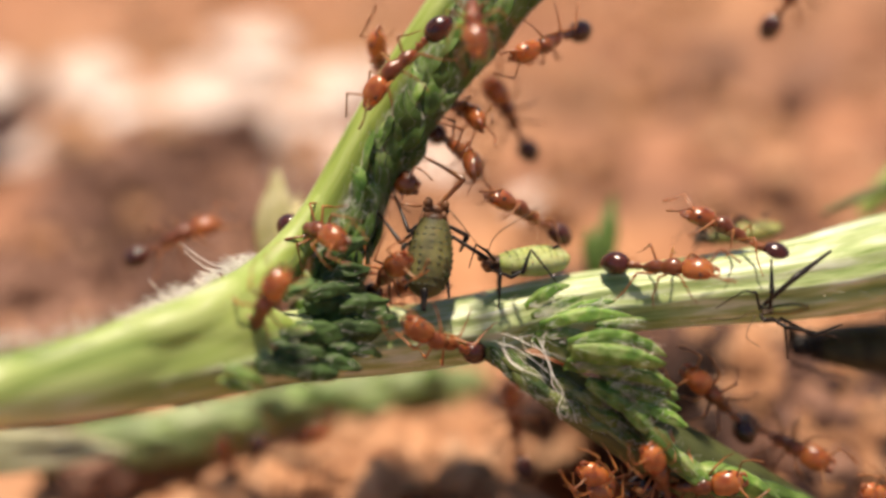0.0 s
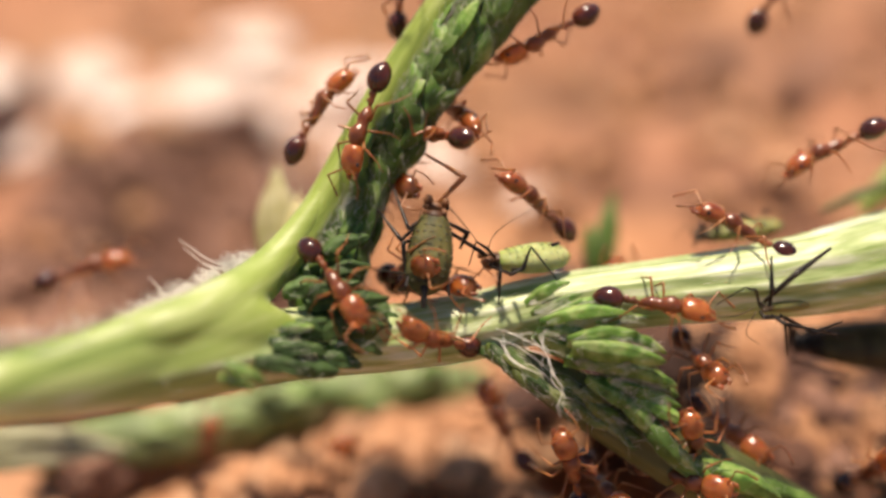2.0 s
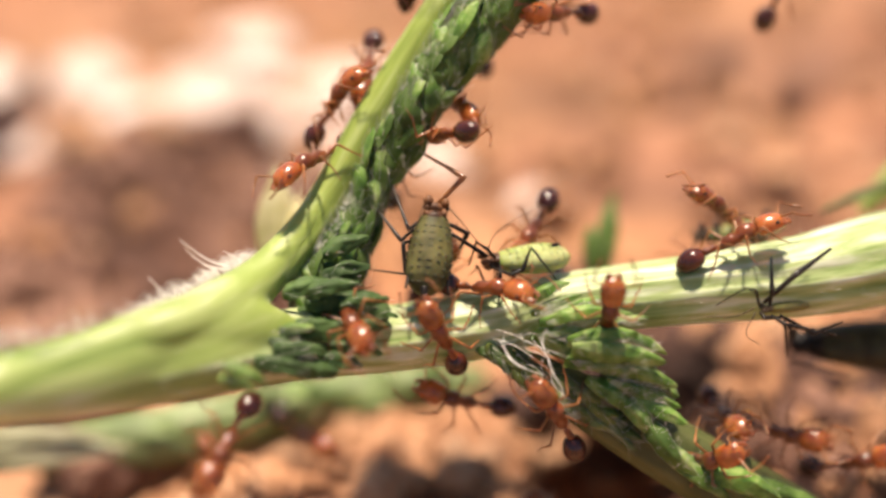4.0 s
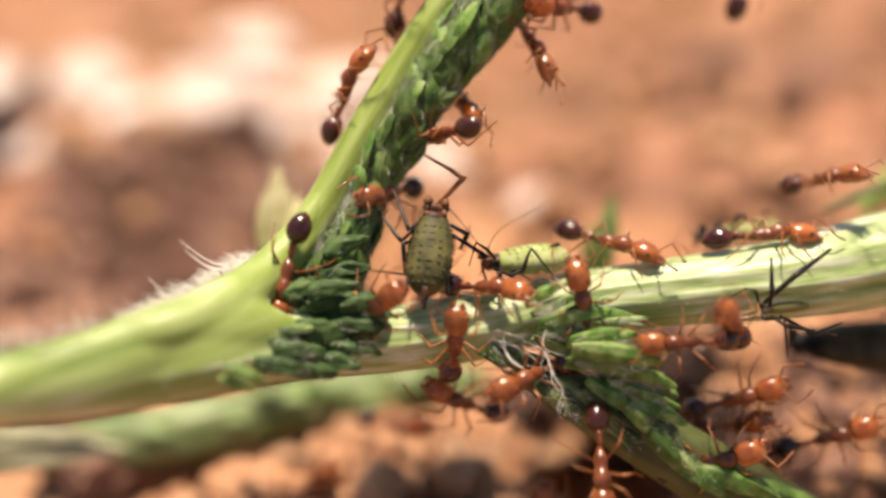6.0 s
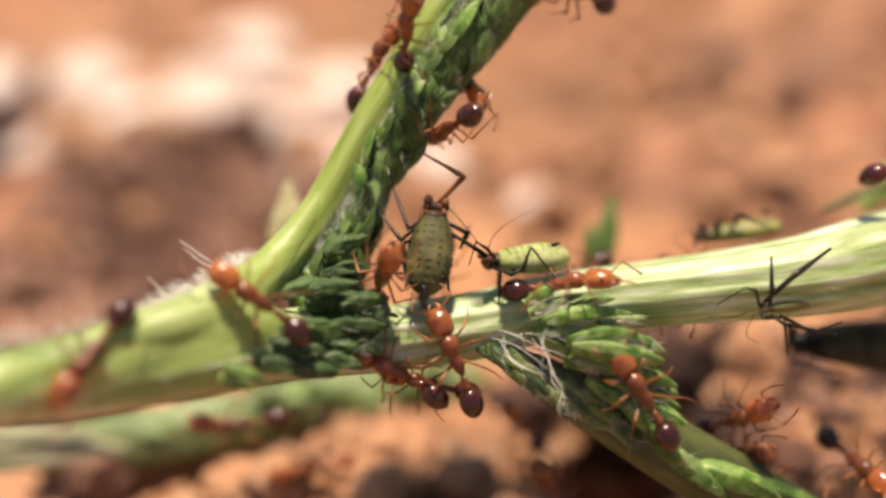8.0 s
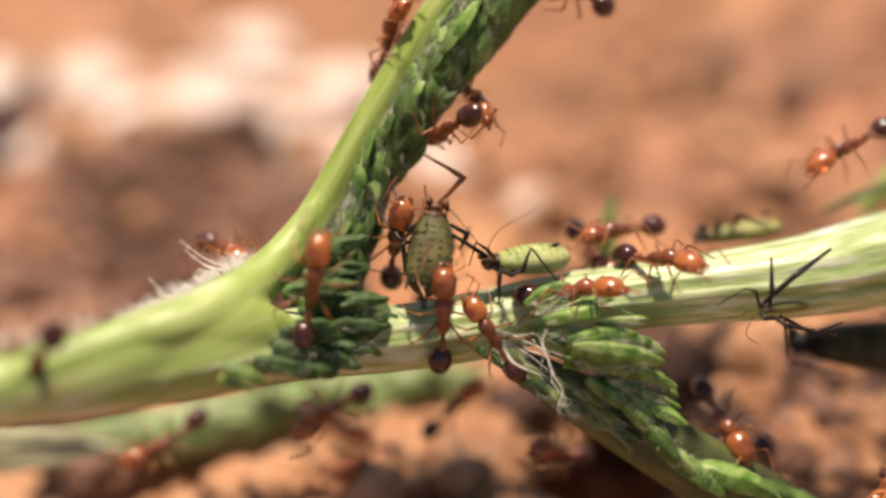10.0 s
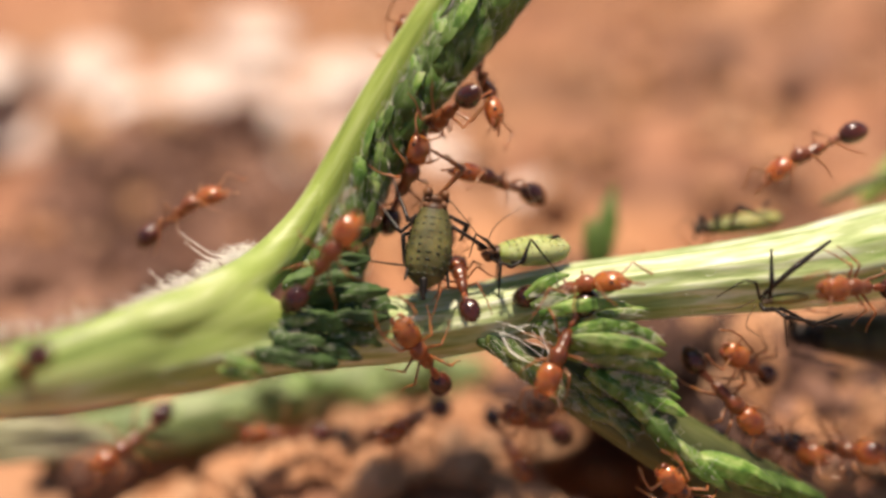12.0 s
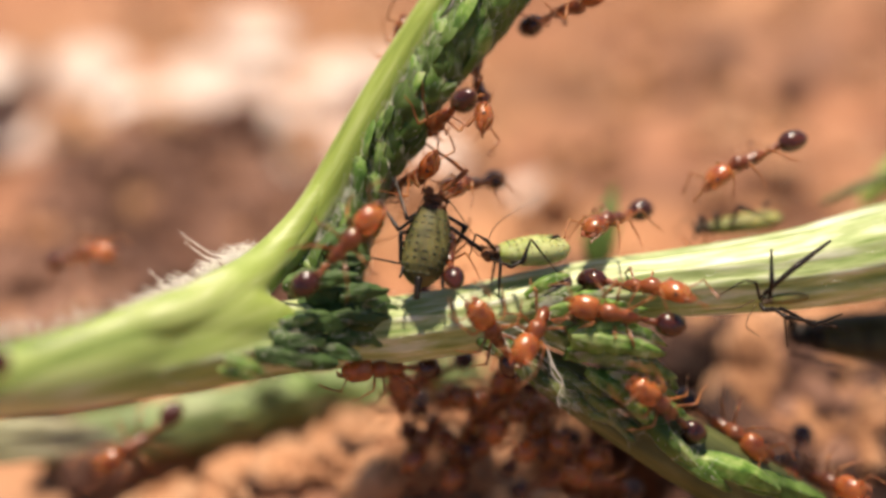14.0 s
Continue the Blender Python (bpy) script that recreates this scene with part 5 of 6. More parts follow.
    walk(ant, [(0, lie(2.27, 1.02, -0.7, 154, 31, 85)), (0.5, lie(2.28, 1.14, -0.7, 149, 27, 85)), (1, lie(2.25, 1.2, -0.7, 146, 18, 79)),
               (1.5, lie(2.6, 1.27, -0.7, 139, 26, 88)), (2, lie(2.52, 1.27, -0.7, 143, 28, 88)), (2.5, lie(2.21, 1.03, -0.7, 148, 28, 86)),
               (3, lie(2.11, 1.11, -0.7, 150, 22, 81)), (3.3, lie(2.06, 1.09, -0.7, 153, 28, 84)), (3.9, lie(2.38, 0.6, -0.8, 228, 35, 28)),
               (4.5, lie(2.87, 0.31, -0.8, 304, 30, -23)), (5.2, lie(4.29, 0.27, -0.7, 340, 37, -63)), (5.5, lie(4.34, 0.12, -0.4, 335, 32, -60)),
               (6, lie(4.57, 0.2, -0.4, 340, 25, -64)), (6.5, lie(5.46, 0.49, -0.6, 357, 30, -72)), (7, lie(6.94, -0.29, -1.9, 347, 40, -67)),
               (8, lie(7.46, -0.81, -2.2, 351, 30, -69)), (9, lie(6.86, -0.53, -2.2, 255, 36, 0)), (9.8, lie(5.37, 0.28, -1.5, 200, 35, 63)),
               (10.4, lie(3.97, 0.86, -1.1, 180, 31, 73)), (11, lie(3.45, 0.89, -1.1, 189, 50, 71)), (11.5, lie(3.24, 0.98, -1.1, 139, 20, 83)),
               (12, lie(1.44, 1.65, -1.1, 166, 29, 79)), (12.5, lie(1.22, 1.64, -1.1, 170, 16, 74)), (13, lie(1.48, 1.74, -1.1, 164, 33, 81)),
               (13.5, lie(1.39, 1.61, -1.1, 167, 29, 79)), (14, lie(0.77, 1.57, -1.1, 197, 55, 66))])
    stride(ant)
    ant = ants[15]
    walk(ant, [(0, lie(7.71, 0.53, -0.1, 154, 0, 69)), (0.5, lie(7.69, 0.59, -0.1, 155, 0, 69)), (1, lie(7.83, 0.62, -0.1, 150, 0, 68)),
               (1.5, lie(7.82, 0.59, -0.1, 151, 0, 68)), (2, lie(7.95, 0.53, -0.1, 152, 0, 68)), (2.5, lie(7.78, 0.55, -0.1, 155, 0, 69)),
               (3, lie(7.3, 0.23, -0.1, 172, 0, 71)), (3.3, lie(7.23, 0.3, -0.3, 175, 0, 71)), (4.2, lie(7.94, 1.26, -1, 142, 38, 98)),
               (4.9, lie(9.33, 1.84, -1, 73, 44, -97)), (5.5, lie(10.04, 2.58, -1, 60, 56, -93)), (6, lie(10.45, 1.95, -1, 9, 60, -88)),
               (6.5, lie(12.4, 0.85, -1, 11, 56, -87)), (7.2, lie(14.31, 1.12, -1, 9, 33, -78)), (9.5, lie(16.29, -0.32, -0.5, 129, 30, 98)),
               (11.5, lie(12.71, -1.48, 1, 168, 22, 49)), (12, lie(10.64, -1.17, 1.3, 178, 32, 0)), (12.5, lie(10.3, 0.55, 0.3, 152, 0, 68)),
               (13, lie(9.45, 0.94, -0.3, 162, 0, 70)), (13.5, lie(5.76, 1.01, -0.7, 193, 46, 67)), (14, lie(4.61, 0.6, -0.6, 198, 46, 64))])
    stride(ant)
    ant = ants[16]
    walk(ant, [(0, lie(5.65, -0.4, 0.9, -6, 28, -47)), (0.5, lie(5.97, -0.55, 0.9, -6, 25, -46)), (1, lie(5.95, -1.8, 1, -36, 6, 0)),
               (1.5, lie(6.57, -2.68, 0.4, -40, 56, 0)), (2, lie(6.87, -2.94, -0.4, -58, 62, 0)), (2.5, lie(6.7, -3.16, -0.6, -83, 47, 0)),
               (3, lie(7.05, -3.85, -0.8, -85, 62, 0)), (5.5, lie(8.04, -4.72, -1.5, 4, 56, 0)), (7, lie(7.88, -5.27, -1.5, 27, 51, 0)),
               (10, lie(8.54, -6.27, -2, -41, 49, 0)), (14, lie(8.54, -6.27, -2, -41, 49, 0))])
    stride(ant)
    ant = ants[17]
    walk(ant, [(0, lie(5.71, -5.92, 0.5, 117, 43, 0)), (0.5, lie(6.86, -4.25, -0.5, 75, 48, 0)), (1, lie(5.51, -3.55, 0.6, 101, 48, 0)),
               (1.5, lie(4.42, -2.61, 1.4, 79, 0, 0)), (1.75, lie(5.01, -1.82, 1.4, 47, 39, 0)), (2, lie(5.57, -1.42, 1, -10, 5, -44)),
               (2.5, lie(7.03, -0.21, 0.8, 19, 0, -70)), (3, lie(7.5, 0.1, 0.8, 23, 0, -69)), (3.3, lie(7.56, 0.15, 0.8, 23, 0, -69)),
               (5.3, lie(7.89, 0.71, -0.2, 23, 23, -79)), (5.5, lie(7.99, 0.81, -0.2, 15, 21, -77)), (6, lie(8.64, 0.42, -0.1, 1, 0, -71)),
               (6.5, lie(9.33, 0.28, 0, 7, 0, -71)), (7, lie(9.94, 0.43, 0.2, 10, 0, -70)), (7.5, lie(10.59, 1.08, 0.2, 28, 0, -72)),
               (8, lie(12.77, 2.29, 0, 9, 29, -77)), (8.8, lie(14.72, 3.33, -0.6, -22, 43, -61)), (9.6, lie(13.54, 3.52, -0.8, -124, 42, 34)),
               (10.4, lie(9.35, 2.1, -0.9, -158, 0, 69)), (11, lie(9.54, 2.22, -0.9, -159, 0, 70)), (11.5, lie(9.83, 2.31, -0.9, -160, 0, 70)),
               (12, lie(9.99, 2.42, -0.9, -151, 0, 68)), (12.5, lie(9.09, 2.17, -0.9, -143, 0, 66)), (13, lie(8.34, 1.86, -0.9, -138, 0, 65)),
               (13.5, lie(8.32, 1.91, -0.9, -138, 0, 65)), (14, lie(8.33, 2.21, -0.9, -152, 0, 68))])
    stride(ant)
    ant = ants[18]
    walk(ant, [(0, lie(14.9, 3.29, -0.9, -166, 32, 66)), (0.5, lie(13.35, 3.29, -0.9, -166, 32, 66)), (1, lie(12.67, 3.03, -0.9, -169, 28, 68)),
               (1.5, lie(12.05, 3.24, -0.9, -164, 24, 66)), (2, lie(10.54, 2.73, -0.9, -153, 0, 69)), (2.5, lie(10.24, 2.89, -0.9, -170, 0, 70)),
               (3, lie(10.75, 1.92, -0.9, -144, 21, 56)), (3.3, lie(9.22, 1.16, -0.9, -154, 17, 63)), (4.2, lie(7.15, -0.68, -2.2, -162, 26, 0)),
               (14, lie(7.15, -0.68, -2.2, -162, 26, 0))])
    stride(ant)
    ant = ants[19]
    walk(ant, [(0, lie(7.52, -4.06, -0.8, 136, 21, 0)), (0.5, lie(7.63, -4.47, -0.8, 130, 26, 0)), (1, lie(7.79, -5.05, -0.8, 141, 41, 0)),
               (1.5, lie(7.66, -4.91, -0.6, 143, 43, 0)), (2, lie(6.62, -5.18, 0.4, 109, 45, 0)), (2.5, lie(5.9, -4.26, 1, 125, 28, 0)),
               (3, lie(4.85, -2.39, 1.5, 109, 0, 0)), (3.3, lie(4.31, -1.77, 1.5, 101, 33, 0)), (5.5, lie(4.05, -1.77, 1.4, 73, 46, 0)),
               (6, lie(3.62, -1.53, 1.2, 102, 20, 0)), (6.5, lie(4.35, -0.22, 0.2, 70, 31, -43)), (6.75, lie(4.11, 0.57, -0.6, 125, 49, 124)),
               (7, lie(4.24, 0.39, -0.9, 159, 62, 100)), (7.4, lie(3.95, -0.58, -1.8, 201, 53, 0)), (9, lie(4.22, -0.98, -2.2, 288, 48, 0)),
               (10.3, lie(4.17, 0.32, -1.6, 306, 53, 0)), (11, lie(4.11, 0.71, -0.6, 283, 59, 0)), (11.25, lie(3.87, -0.94, 0.8, 261, 31, 0)),
               (11.5, lie(3.05, -2.54, 1.5, 245, 0, 0)), (12, lie(3.03, -2.65, 1.5, 243, 20, 0)), (12.5, lie(2.51, -2.53, 1.4, 172, 5, 0)),
               (13, lie(1.78, -2.05, 1.2, 112, 0, 0)), (13.5, lie(1.62, -2.07, 1.2, 114, 6, 0)), (14, lie(1.35, -2.43, 1.3, 123, 43, 0))])
    stride(ant)
    ant = ants[20]
    walk(ant, [(0, lie(16.12, -2.56, 0, -172, 20, 0)), (3.2, lie(14.62, -2.56, 0, -172, 20, 0)), (5.3, lie(9.56, -1.95, 1.6, -178, 5, 0)),
               (5.5, lie(7.79, -2.78, 1.5, -187, 18, 0)), (6, lie(6.07, -2.34, 1.6, -179, 5, 0)), (6.5, lie(4.9, -2.58, 1.6, -158, 24, 0)),
               (7, lie(2.19, -2.31, 1.2, -205, 0, 0)), (7.5, lie(0.81, -2.45, 1, -205, 0, 0)), (8, lie(-0.47, -3.49, 0.4, -195, 0, 0)),
               (9.2, lie(0.2, -2.85, 0.8, -231, 23, 0)), (10.4, lie(1.47, -1.94, 1.2, -239, 5, 0)), (11, lie(1.36, -1.71, 1.2, -233, 24, 0)),
               (11.5, lie(1.1, -1.69, 1.2, -237, 21, 0)), (12, lie(0.48, -1.04, 0.4, -257, -54, 0)), (12.5, lie(0.38, -1.02, 0.4, -252, -61, 0)),
               (13, lie(0.1, -0.98, 0.2, -264, -62, 0)), (13.5, lie(0.1, -0.86, 0.2, -258, -62, 0)), (14, lie(0.16, -0.33, 0.2, -263, -62, 0))])
    stride(ant)
    ant = ants[21]
    walk(ant, [(0, lie(16.87, -1.78, 0, 180, 21, 0)), (4.8, lie(14.26, -1.91, 0.8, 188, 23, 0)), (5.5, lie(9.22, -2.27, 1.8, 198, 0, 0)),
               (6, lie(7.3, -1.88, 1.7, 143, 58, 0)), (6.5, lie(6.03, -0.84, 1.4, 106, 38, 56)), (6.75, lie(5.63, 0.13, -0.6, 135, 51, 115)),
               (6.9, lie(5.88, 0.11, -1.3, 217, 62, 49)), (7, lie(6.19, -0.24, -1.6, 258, 55, 12)), (7.5, lie(6.41, -1.01, -2.2, 263, 52, 7)),
               (10, lie(6.7, -1.43, -2.2, 360, 50, -77)), (12.6, lie(6.34, -0.41, -1.9, 513, 51, 98)), (13, lie(4.98, 0.54, -0.5, 574, 62, 51)),
               (13.5, lie(3.07, -0.82, 0.9, 592, 22, 26)), (14, lie(2.49, -2.02, 1.3, 601, 32, 0))])
    stride(ant)
    ant = ants[22]
    walk(ant, [(0, lie(0.04, -2.32, 1.2, 154, 41, -41)), (0.5, lie(-0.01, -2.2, 1.2, 154, 44, -41)), (1, lie(0.09, -2.16, 1.2, 143, 52, -37)),
               (1.5, lie(0.15, -2.19, 1.2, 142, 55, -36)), (2, lie(-0.07, -2.33, 1.2, 159, 44, -44)), (2.5, lie(-0.04, -2.36, 1.2, 160, 44, -44)),
               (3, lie(-0.15, -2.27, 1.2, 152, 45, -41)), (4.2, lie(0.07, -2.28, 1.2, 113, 43, 0)), (5.5, lie(0.42, -2.42, 1.2, 77, 48, 0)),
               (6, lie(0.3, -2.46, 1.2, 86, 48, 0)), (6.5, lie(0.26, -2.48, 1.2, 70, 46, 0)), (7, lie(0.45, -2.32, 1.2, 83, 50, 0)),
               (7.5, lie(0.47, -2.21, 1.2, 86, 47, 0)), (8, lie(0.29, -2.75, 1.1, 113, 0, 0)), (9, lie(0.06, -2.13, 1.2, 98, 25, 0)),
               (10.4, lie(-0.01, -1.74, 1, 86, 21, 0)), (11, lie(-0.05, -1.75, 1, 87, 31, 0)), (11.5, lie(-0.18, -2.29, 1.1, 97, 35, 0)),
               (12, lie(-0.51, -2.98, 0.9, 122, 38, 0)), (12.5, lie(-0.66, -3.24, 0.8, 134, 40, 0)), (13, lie(-0.75, -3.38, 0.6, 138, 41, 0)),
               (13.5, lie(-0.85, -3.72, 0.2, 168, 34, 0)), (14, lie(-1.41, -3.38, 0, 179, 31, 0))])
    stride(ant)
    ant = ants[23]
    walk(ant, [(0, lie(2.1, -5.12, -3.5, 100, 0, 0)), (0.5, lie(2.15, -6.24, -3.5, 102, 46, 0)), (1, lie(1.65, -5.69, -3.5, 108, 27, 0)),
               (1.5, lie(1.35, -5.56, -3.5, 110, 0, 0)), (2, lie(1.69, -5.08, -3, 118, 0, 0)), (2.5, lie(1.49, -4.6, -2.5, 126, 41, 0)),
               (3, lie(0.51, -4.23, -1.5, 166, 14, 0)), (5.5, lie(0.55, -4.17, -1.2, 156, 38, 0)), (6, lie(0.55, -4.2, -1.2, 154, 37, 0)),
               (6.5, lie(0.25, -4.64, -1.8, 170, 5, 0)), (7, lie(-1.91, -4.48, -3, 178, 0, 0)), (7.5, lie(-4.18, -4.77, -3.6, 191, 0, 0)),
               (8, lie(-6.25, -5.23, -4, 183, 0, 0)), (9, lie(-7.94, -5.67, -4, 191, 0, 0)), (10.4, lie(-8.51, -5.78, -3.6, 218, 38, 0)),
               (11, lie(-8.84, -5.83, -3.4, 222, 32, 0)), (11.5, lie(-8.82, -5.81, -3.4, 222, 29, 0)), (12, lie(-9.17, -5.93, -3.4, 221, 33, 0)),
               (13, lie(-9.27, -5.93, -3.4, 222, 36, 0)), (14, lie(-8.98, -5.93, -3.4, 217, 24, 0))])
    stride(ant)
    ant = ants[24]
    walk(ant, [(0, lie(4.36, -6.87, 0.2, 112, 44, 0)), (1.5, lie(3.85, -6.4, 0.2, 104, 35, 0)), (3.2, lie(2.65, -4.46, 0.8, 119, 35, 0)),
               (5.3, lie(3.66, -4.2, 1.2, 132, 30, 0)), (5.7, lie(3.25, -3.63, 1.4, 175, 40, 0)), (6, lie(2.27, -3.2, 1.3, 199, 37, 0)),
               (6.5, lie(0.96, -3.13, 1.3, 187, 4, 0)), (7, lie(0.25, -3.23, 1.2, 178, 20, 0)), (7.5, lie(0.25, -3.23, 1.1, 173, 19, 0)),
               (8, lie(-1.3, -3.12, 0.8, 151, 6, 0)), (9, lie(-2.99, -4.2, -1, 166, 32, 0)), (10.4, lie(-3.18, -4.44, -2.5, 222, 51, 0)),
               (11, lie(-2.8, -4.11, -2.5, 247, 62, 0)), (11.5, lie(-1.79, -4.05, -2, 338, 28, 0)), (12, lie(-0.83, -5.19, -3, 201, 52, 0)),
               (12.5, lie(-2.17, -5.77, -3.5, 166, 52, 0)), (13.2, lie(-0.98, -6.29, -3.5, 131, 47, 0)), (14, lie(0.74, -5.56, -3, 67, 19, 0))])
    stride(ant)
    ant = ants[25]
    walk(ant, [(0, lie(-1.36, -1.11, -1.8, 27, 38, 0)), (1.5, lie(-0.78, -1, -1.2, 13, 39, 0)), (2, lie(-0.22, -0.96, -0.4, 0, 36, -51)),
               (2.5, lie(0.1, -1.01, 0.2, -3, 36, -50)), (3, lie(1.07, -0.96, 0.5, -4, 30, -48)), (5.5, lie(1.21, -0.99, 0.6, -4, 36, -50)),
               (6, lie(1.19, -0.96, 0.6, -3, 38, -51)), (6.5, lie(1.21, -1.04, 0.6, -5, 36, -49)), (7, lie(1.08, -1.02, 0.7, -6, 40, -50)),
               (7.5, lie(2.02, -0.84, 0.9, 2, 23, -73)), (8, lie(3.11, -0.88, 1, 7, 16, -73)), (8.3, lie(3.21, -0.94, 1, 6, 18, -73)),
               (10.4, lie(3.53, -1.07, 1, 4, 27, -74)), (11, lie(3.83, -1.13, 1, -1, 36, -73)), (11.5, lie(3.43, -0.94, 1, -2, 27, -72)),
               (12, lie(3.4, -1.18, 1, 10, 20, -75)), (12.5, lie(4.41, -1.14, 1.1, 20, 36, -85)), (13, lie(4.81, -1.1, 1.1, -3, 25, -71)),
               (13.5, lie(4.96, -1.03, 1.1, 4, 32, -75)), (14, lie(5.06, -1.15, 1.1, -9, 25, -69))])
    stride(ant)
    ant = ants[26]
    walk(ant, [(0, lie(11.21, -8.49, -0.8, 135, 39, 0)), (5.5, lie(9.98, -8.62, -0.8, 129, 29, 0)), (6.5, lie(8.44, -7.15, -0.2, 126, 23, 0)),
               (7, lie(6.05, -5.18, 0.9, 129, 0, 0)), (7.5, lie(5.49, -4.41, 1.2, 128, 0, 0)), (8, lie(5.03, -3.64, 1.5, 123, 0, 0)),
               (8.3, lie(5.11, -3.08, 1.6, 114, 4, 0)), (9.1, lie(4.76, -1.4, 1.4, 86, 27, 0)), (9.8, lie(5.68, -0.31, 0.9, 15, 42, -60)),
               (10.4, lie(5.56, -0.26, 0.5, -45, 52, -31)), (11, lie(6.01, -2.03, 1.2, -84, 22, 0)), (11.5, lie(6.94, -3.5, 0.6, -88, 5, 0)),
               (12, lie(7.63, -4.17, -0.4, -45, 2, 0)), (12.5, lie(7.83, -4.78, -0.8, -39, 7, 0)), (13, lie(8.74, -5.09, -1, -33, 0, 0)),
               (13.5, lie(8.45, -5.27, -1, -40, 0, 0)), (14, lie(7.68, -5.06, -0.8, -32, 27, 0))])
    stride(ant)
    ant = ants[27]
    walk(ant, [(0, lie(-6.37, 10.22, 3, -85, 43, 0)), (2.2, lie(-6.16, 8.86, 3, -85, 43, 0)), (2.5, lie(-5.88, 6, 3, -85, 43, 0)),
               (2.8, lie(-6.27, 1.99, 3, -79, 0, 0)), (3, lie(-4.54, -0.42, 3.4, -52, 0, 0)), (3.3, lie(-4.41, -1.41, 3.6, -82, 26, 0)),
               (3.8, lie(-4.84, -3.58, 3.6, -113, 40, 0)), (5, lie(-6.24, -7.6, 3, -117, 36, 0)), (14, lie(-6.24, -7.6, 3, -117, 36, 0))])
    stride(ant)
    ant = ants[28]
    walk(ant, [(0, lie(-7.76, 0.39, -3, 23, 0, -43)), (0.5, lie(-8.96, -0.76, -3, 16, 0, -44)), (1.5, lie(-10.02, -0.26, -3.5, 16, 0, -44)),
               (2.5, lie(-10.78, -0.85, -3.5, 15, 3, -45)), (3.2, lie(-8.01, 0.25, -3, 21, 0, -43)), (4.1, lie(-15.64, -0.61, -3, 9, 28, -51)),
               (5.3, lie(-16.95, -0.54, -3, 5, 29, -50)), (6.1, lie(-12.9, 0.15, -2, -10, 38, -48)), (6.5, lie(-8.23, -0.15, -1, -41, 43, -33)),
               (7, lie(-6.57, -1.48, 3.7, -48, 41, -28)), (7.5, lie(-7.15, -2.44, 4.3, -78, 30, 0)), (8, lie(-8.06, -2.45, 4.6, -121, 25, 0)),
               (9, lie(-8.71, -2.54, 4.8, -130, -32, 0)), (10.4, lie(-9.25, -2.68, 5.0, -134, -45, 0)), (11, lie(-9.16, -2.72, 5.0, -140, -47, 0)),
               (11.5, lie(-9.25, -2.82, 5.0, -139, -52, 0)), (12, lie(-9.42, -2.97, 5.1, -145, -54, 0)), (12.5, lie(-9.67, -3.06, 5.1, -148, -55, 0)),
               (13, lie(-10.06, -2.97, 5.2, -144, -52, 0)), (14, lie(-10.32, -3.1, 5.2, -147, -53, 0))])
    stride(ant)
    ant = ants[29]
    walk(ant, [(0, lie(-7.17, -3.67, -3, 37, 43, 0)), (8.2, lie(-6.68, -2.98, -2.5, 41, 49, 0)), (10.3, lie(-5.84, 0.22, -0.8, -26, 60, -59)),
               (10.6, lie(-5.82, 0.21, -0.8, -25, 61, -59)), (11, lie(-6.25, 0.36, -1, 26, 54, -65)), (11.5, lie(-6.39, 0.18, -1.2, 23, 51, -62)),
               (12, lie(-7.23, 0.86, -1.6, 29, 16, -69)), (12.25, lie(-5.07, 2.56, -1.2, 48, 0, -73)), (12.5, lie(-3.04, 4.22, -0.9, 59, 0, -73)),
               (12.75, lie(-2.31, 5.52, -0.8, 63, 40, -88)), (13, lie(-1.18, 6.98, -0.8, 73, 45, -98)), (13.4, lie(-0.17, 9.05, -0.8, 68, 43, -93)),
               (14, lie(-0.17, 9.05, -0.8, 68, 43, -93))])
    stride(ant)
    ant = ants[30]
    walk(ant, [(0, lie(-18.98, -1.47, -4, 11, 40, -57)), (12.4, lie(-17.36, -1.3, -4, 10, 33, -53)), (13, lie(-13.27, -0.93, -4, 7, 30, -51)),
               (13.5, lie(-12.35, -0.61, -4, 14, 36, -55)), (14, lie(-10.79, -0.39, -4, 10, 33, -53))])
    stride(ant)
    ant = ants[31]
    walk(ant, [(0, lie(6.49, -6.13, 0.4, 5, 20, 0)), (0.5, lie(6.27, -5.82, 0.6, 10, 6, 0)), (1, lie(6.2, -5.64, 0.7, 8, 30, 0)),
               (1.5, lie(6.01, -5.67, 0.6, -9, 34, 0)), (2, lie(6.3, -6.02, 0.4, -14, 35, 0)), (3, lie(7.06, -5.73, 0.3, 9, 47, 0)),
               (5.5, lie(6.33, -5.46, 0.6, 31, 49, 0)), (6, lie(7.16, -5.57, 0.3, 15, 17, 0)), (6.5, lie(7.2, -5.35, 0.3, 21, 26, 0)),
               (7.2, lie(9.31, -6.21, -0.6, -15, 39, 0)), (8.5, lie(10.49, -8.07, -0.8, -45, 39, 0)), (10, lie(8.47, -8.49, -0.4, -180, 48, 0)),
               (11.6, lie(6.53, -7.73, 0.2, -215, 36, 0)), (12.5, lie(6.02, -5.68, 0.8, -252, 45, 0)), (13, lie(5.35, -6.2, 0.6, -198, 52, 0)),
               (13.5, lie(4.48, -5.93, 0.4, -170, 43, 0)), (14, lie(5.76, -4.32, 1.1, -221, 31, 0))])
    stride(ant)
    ant = ants[32]
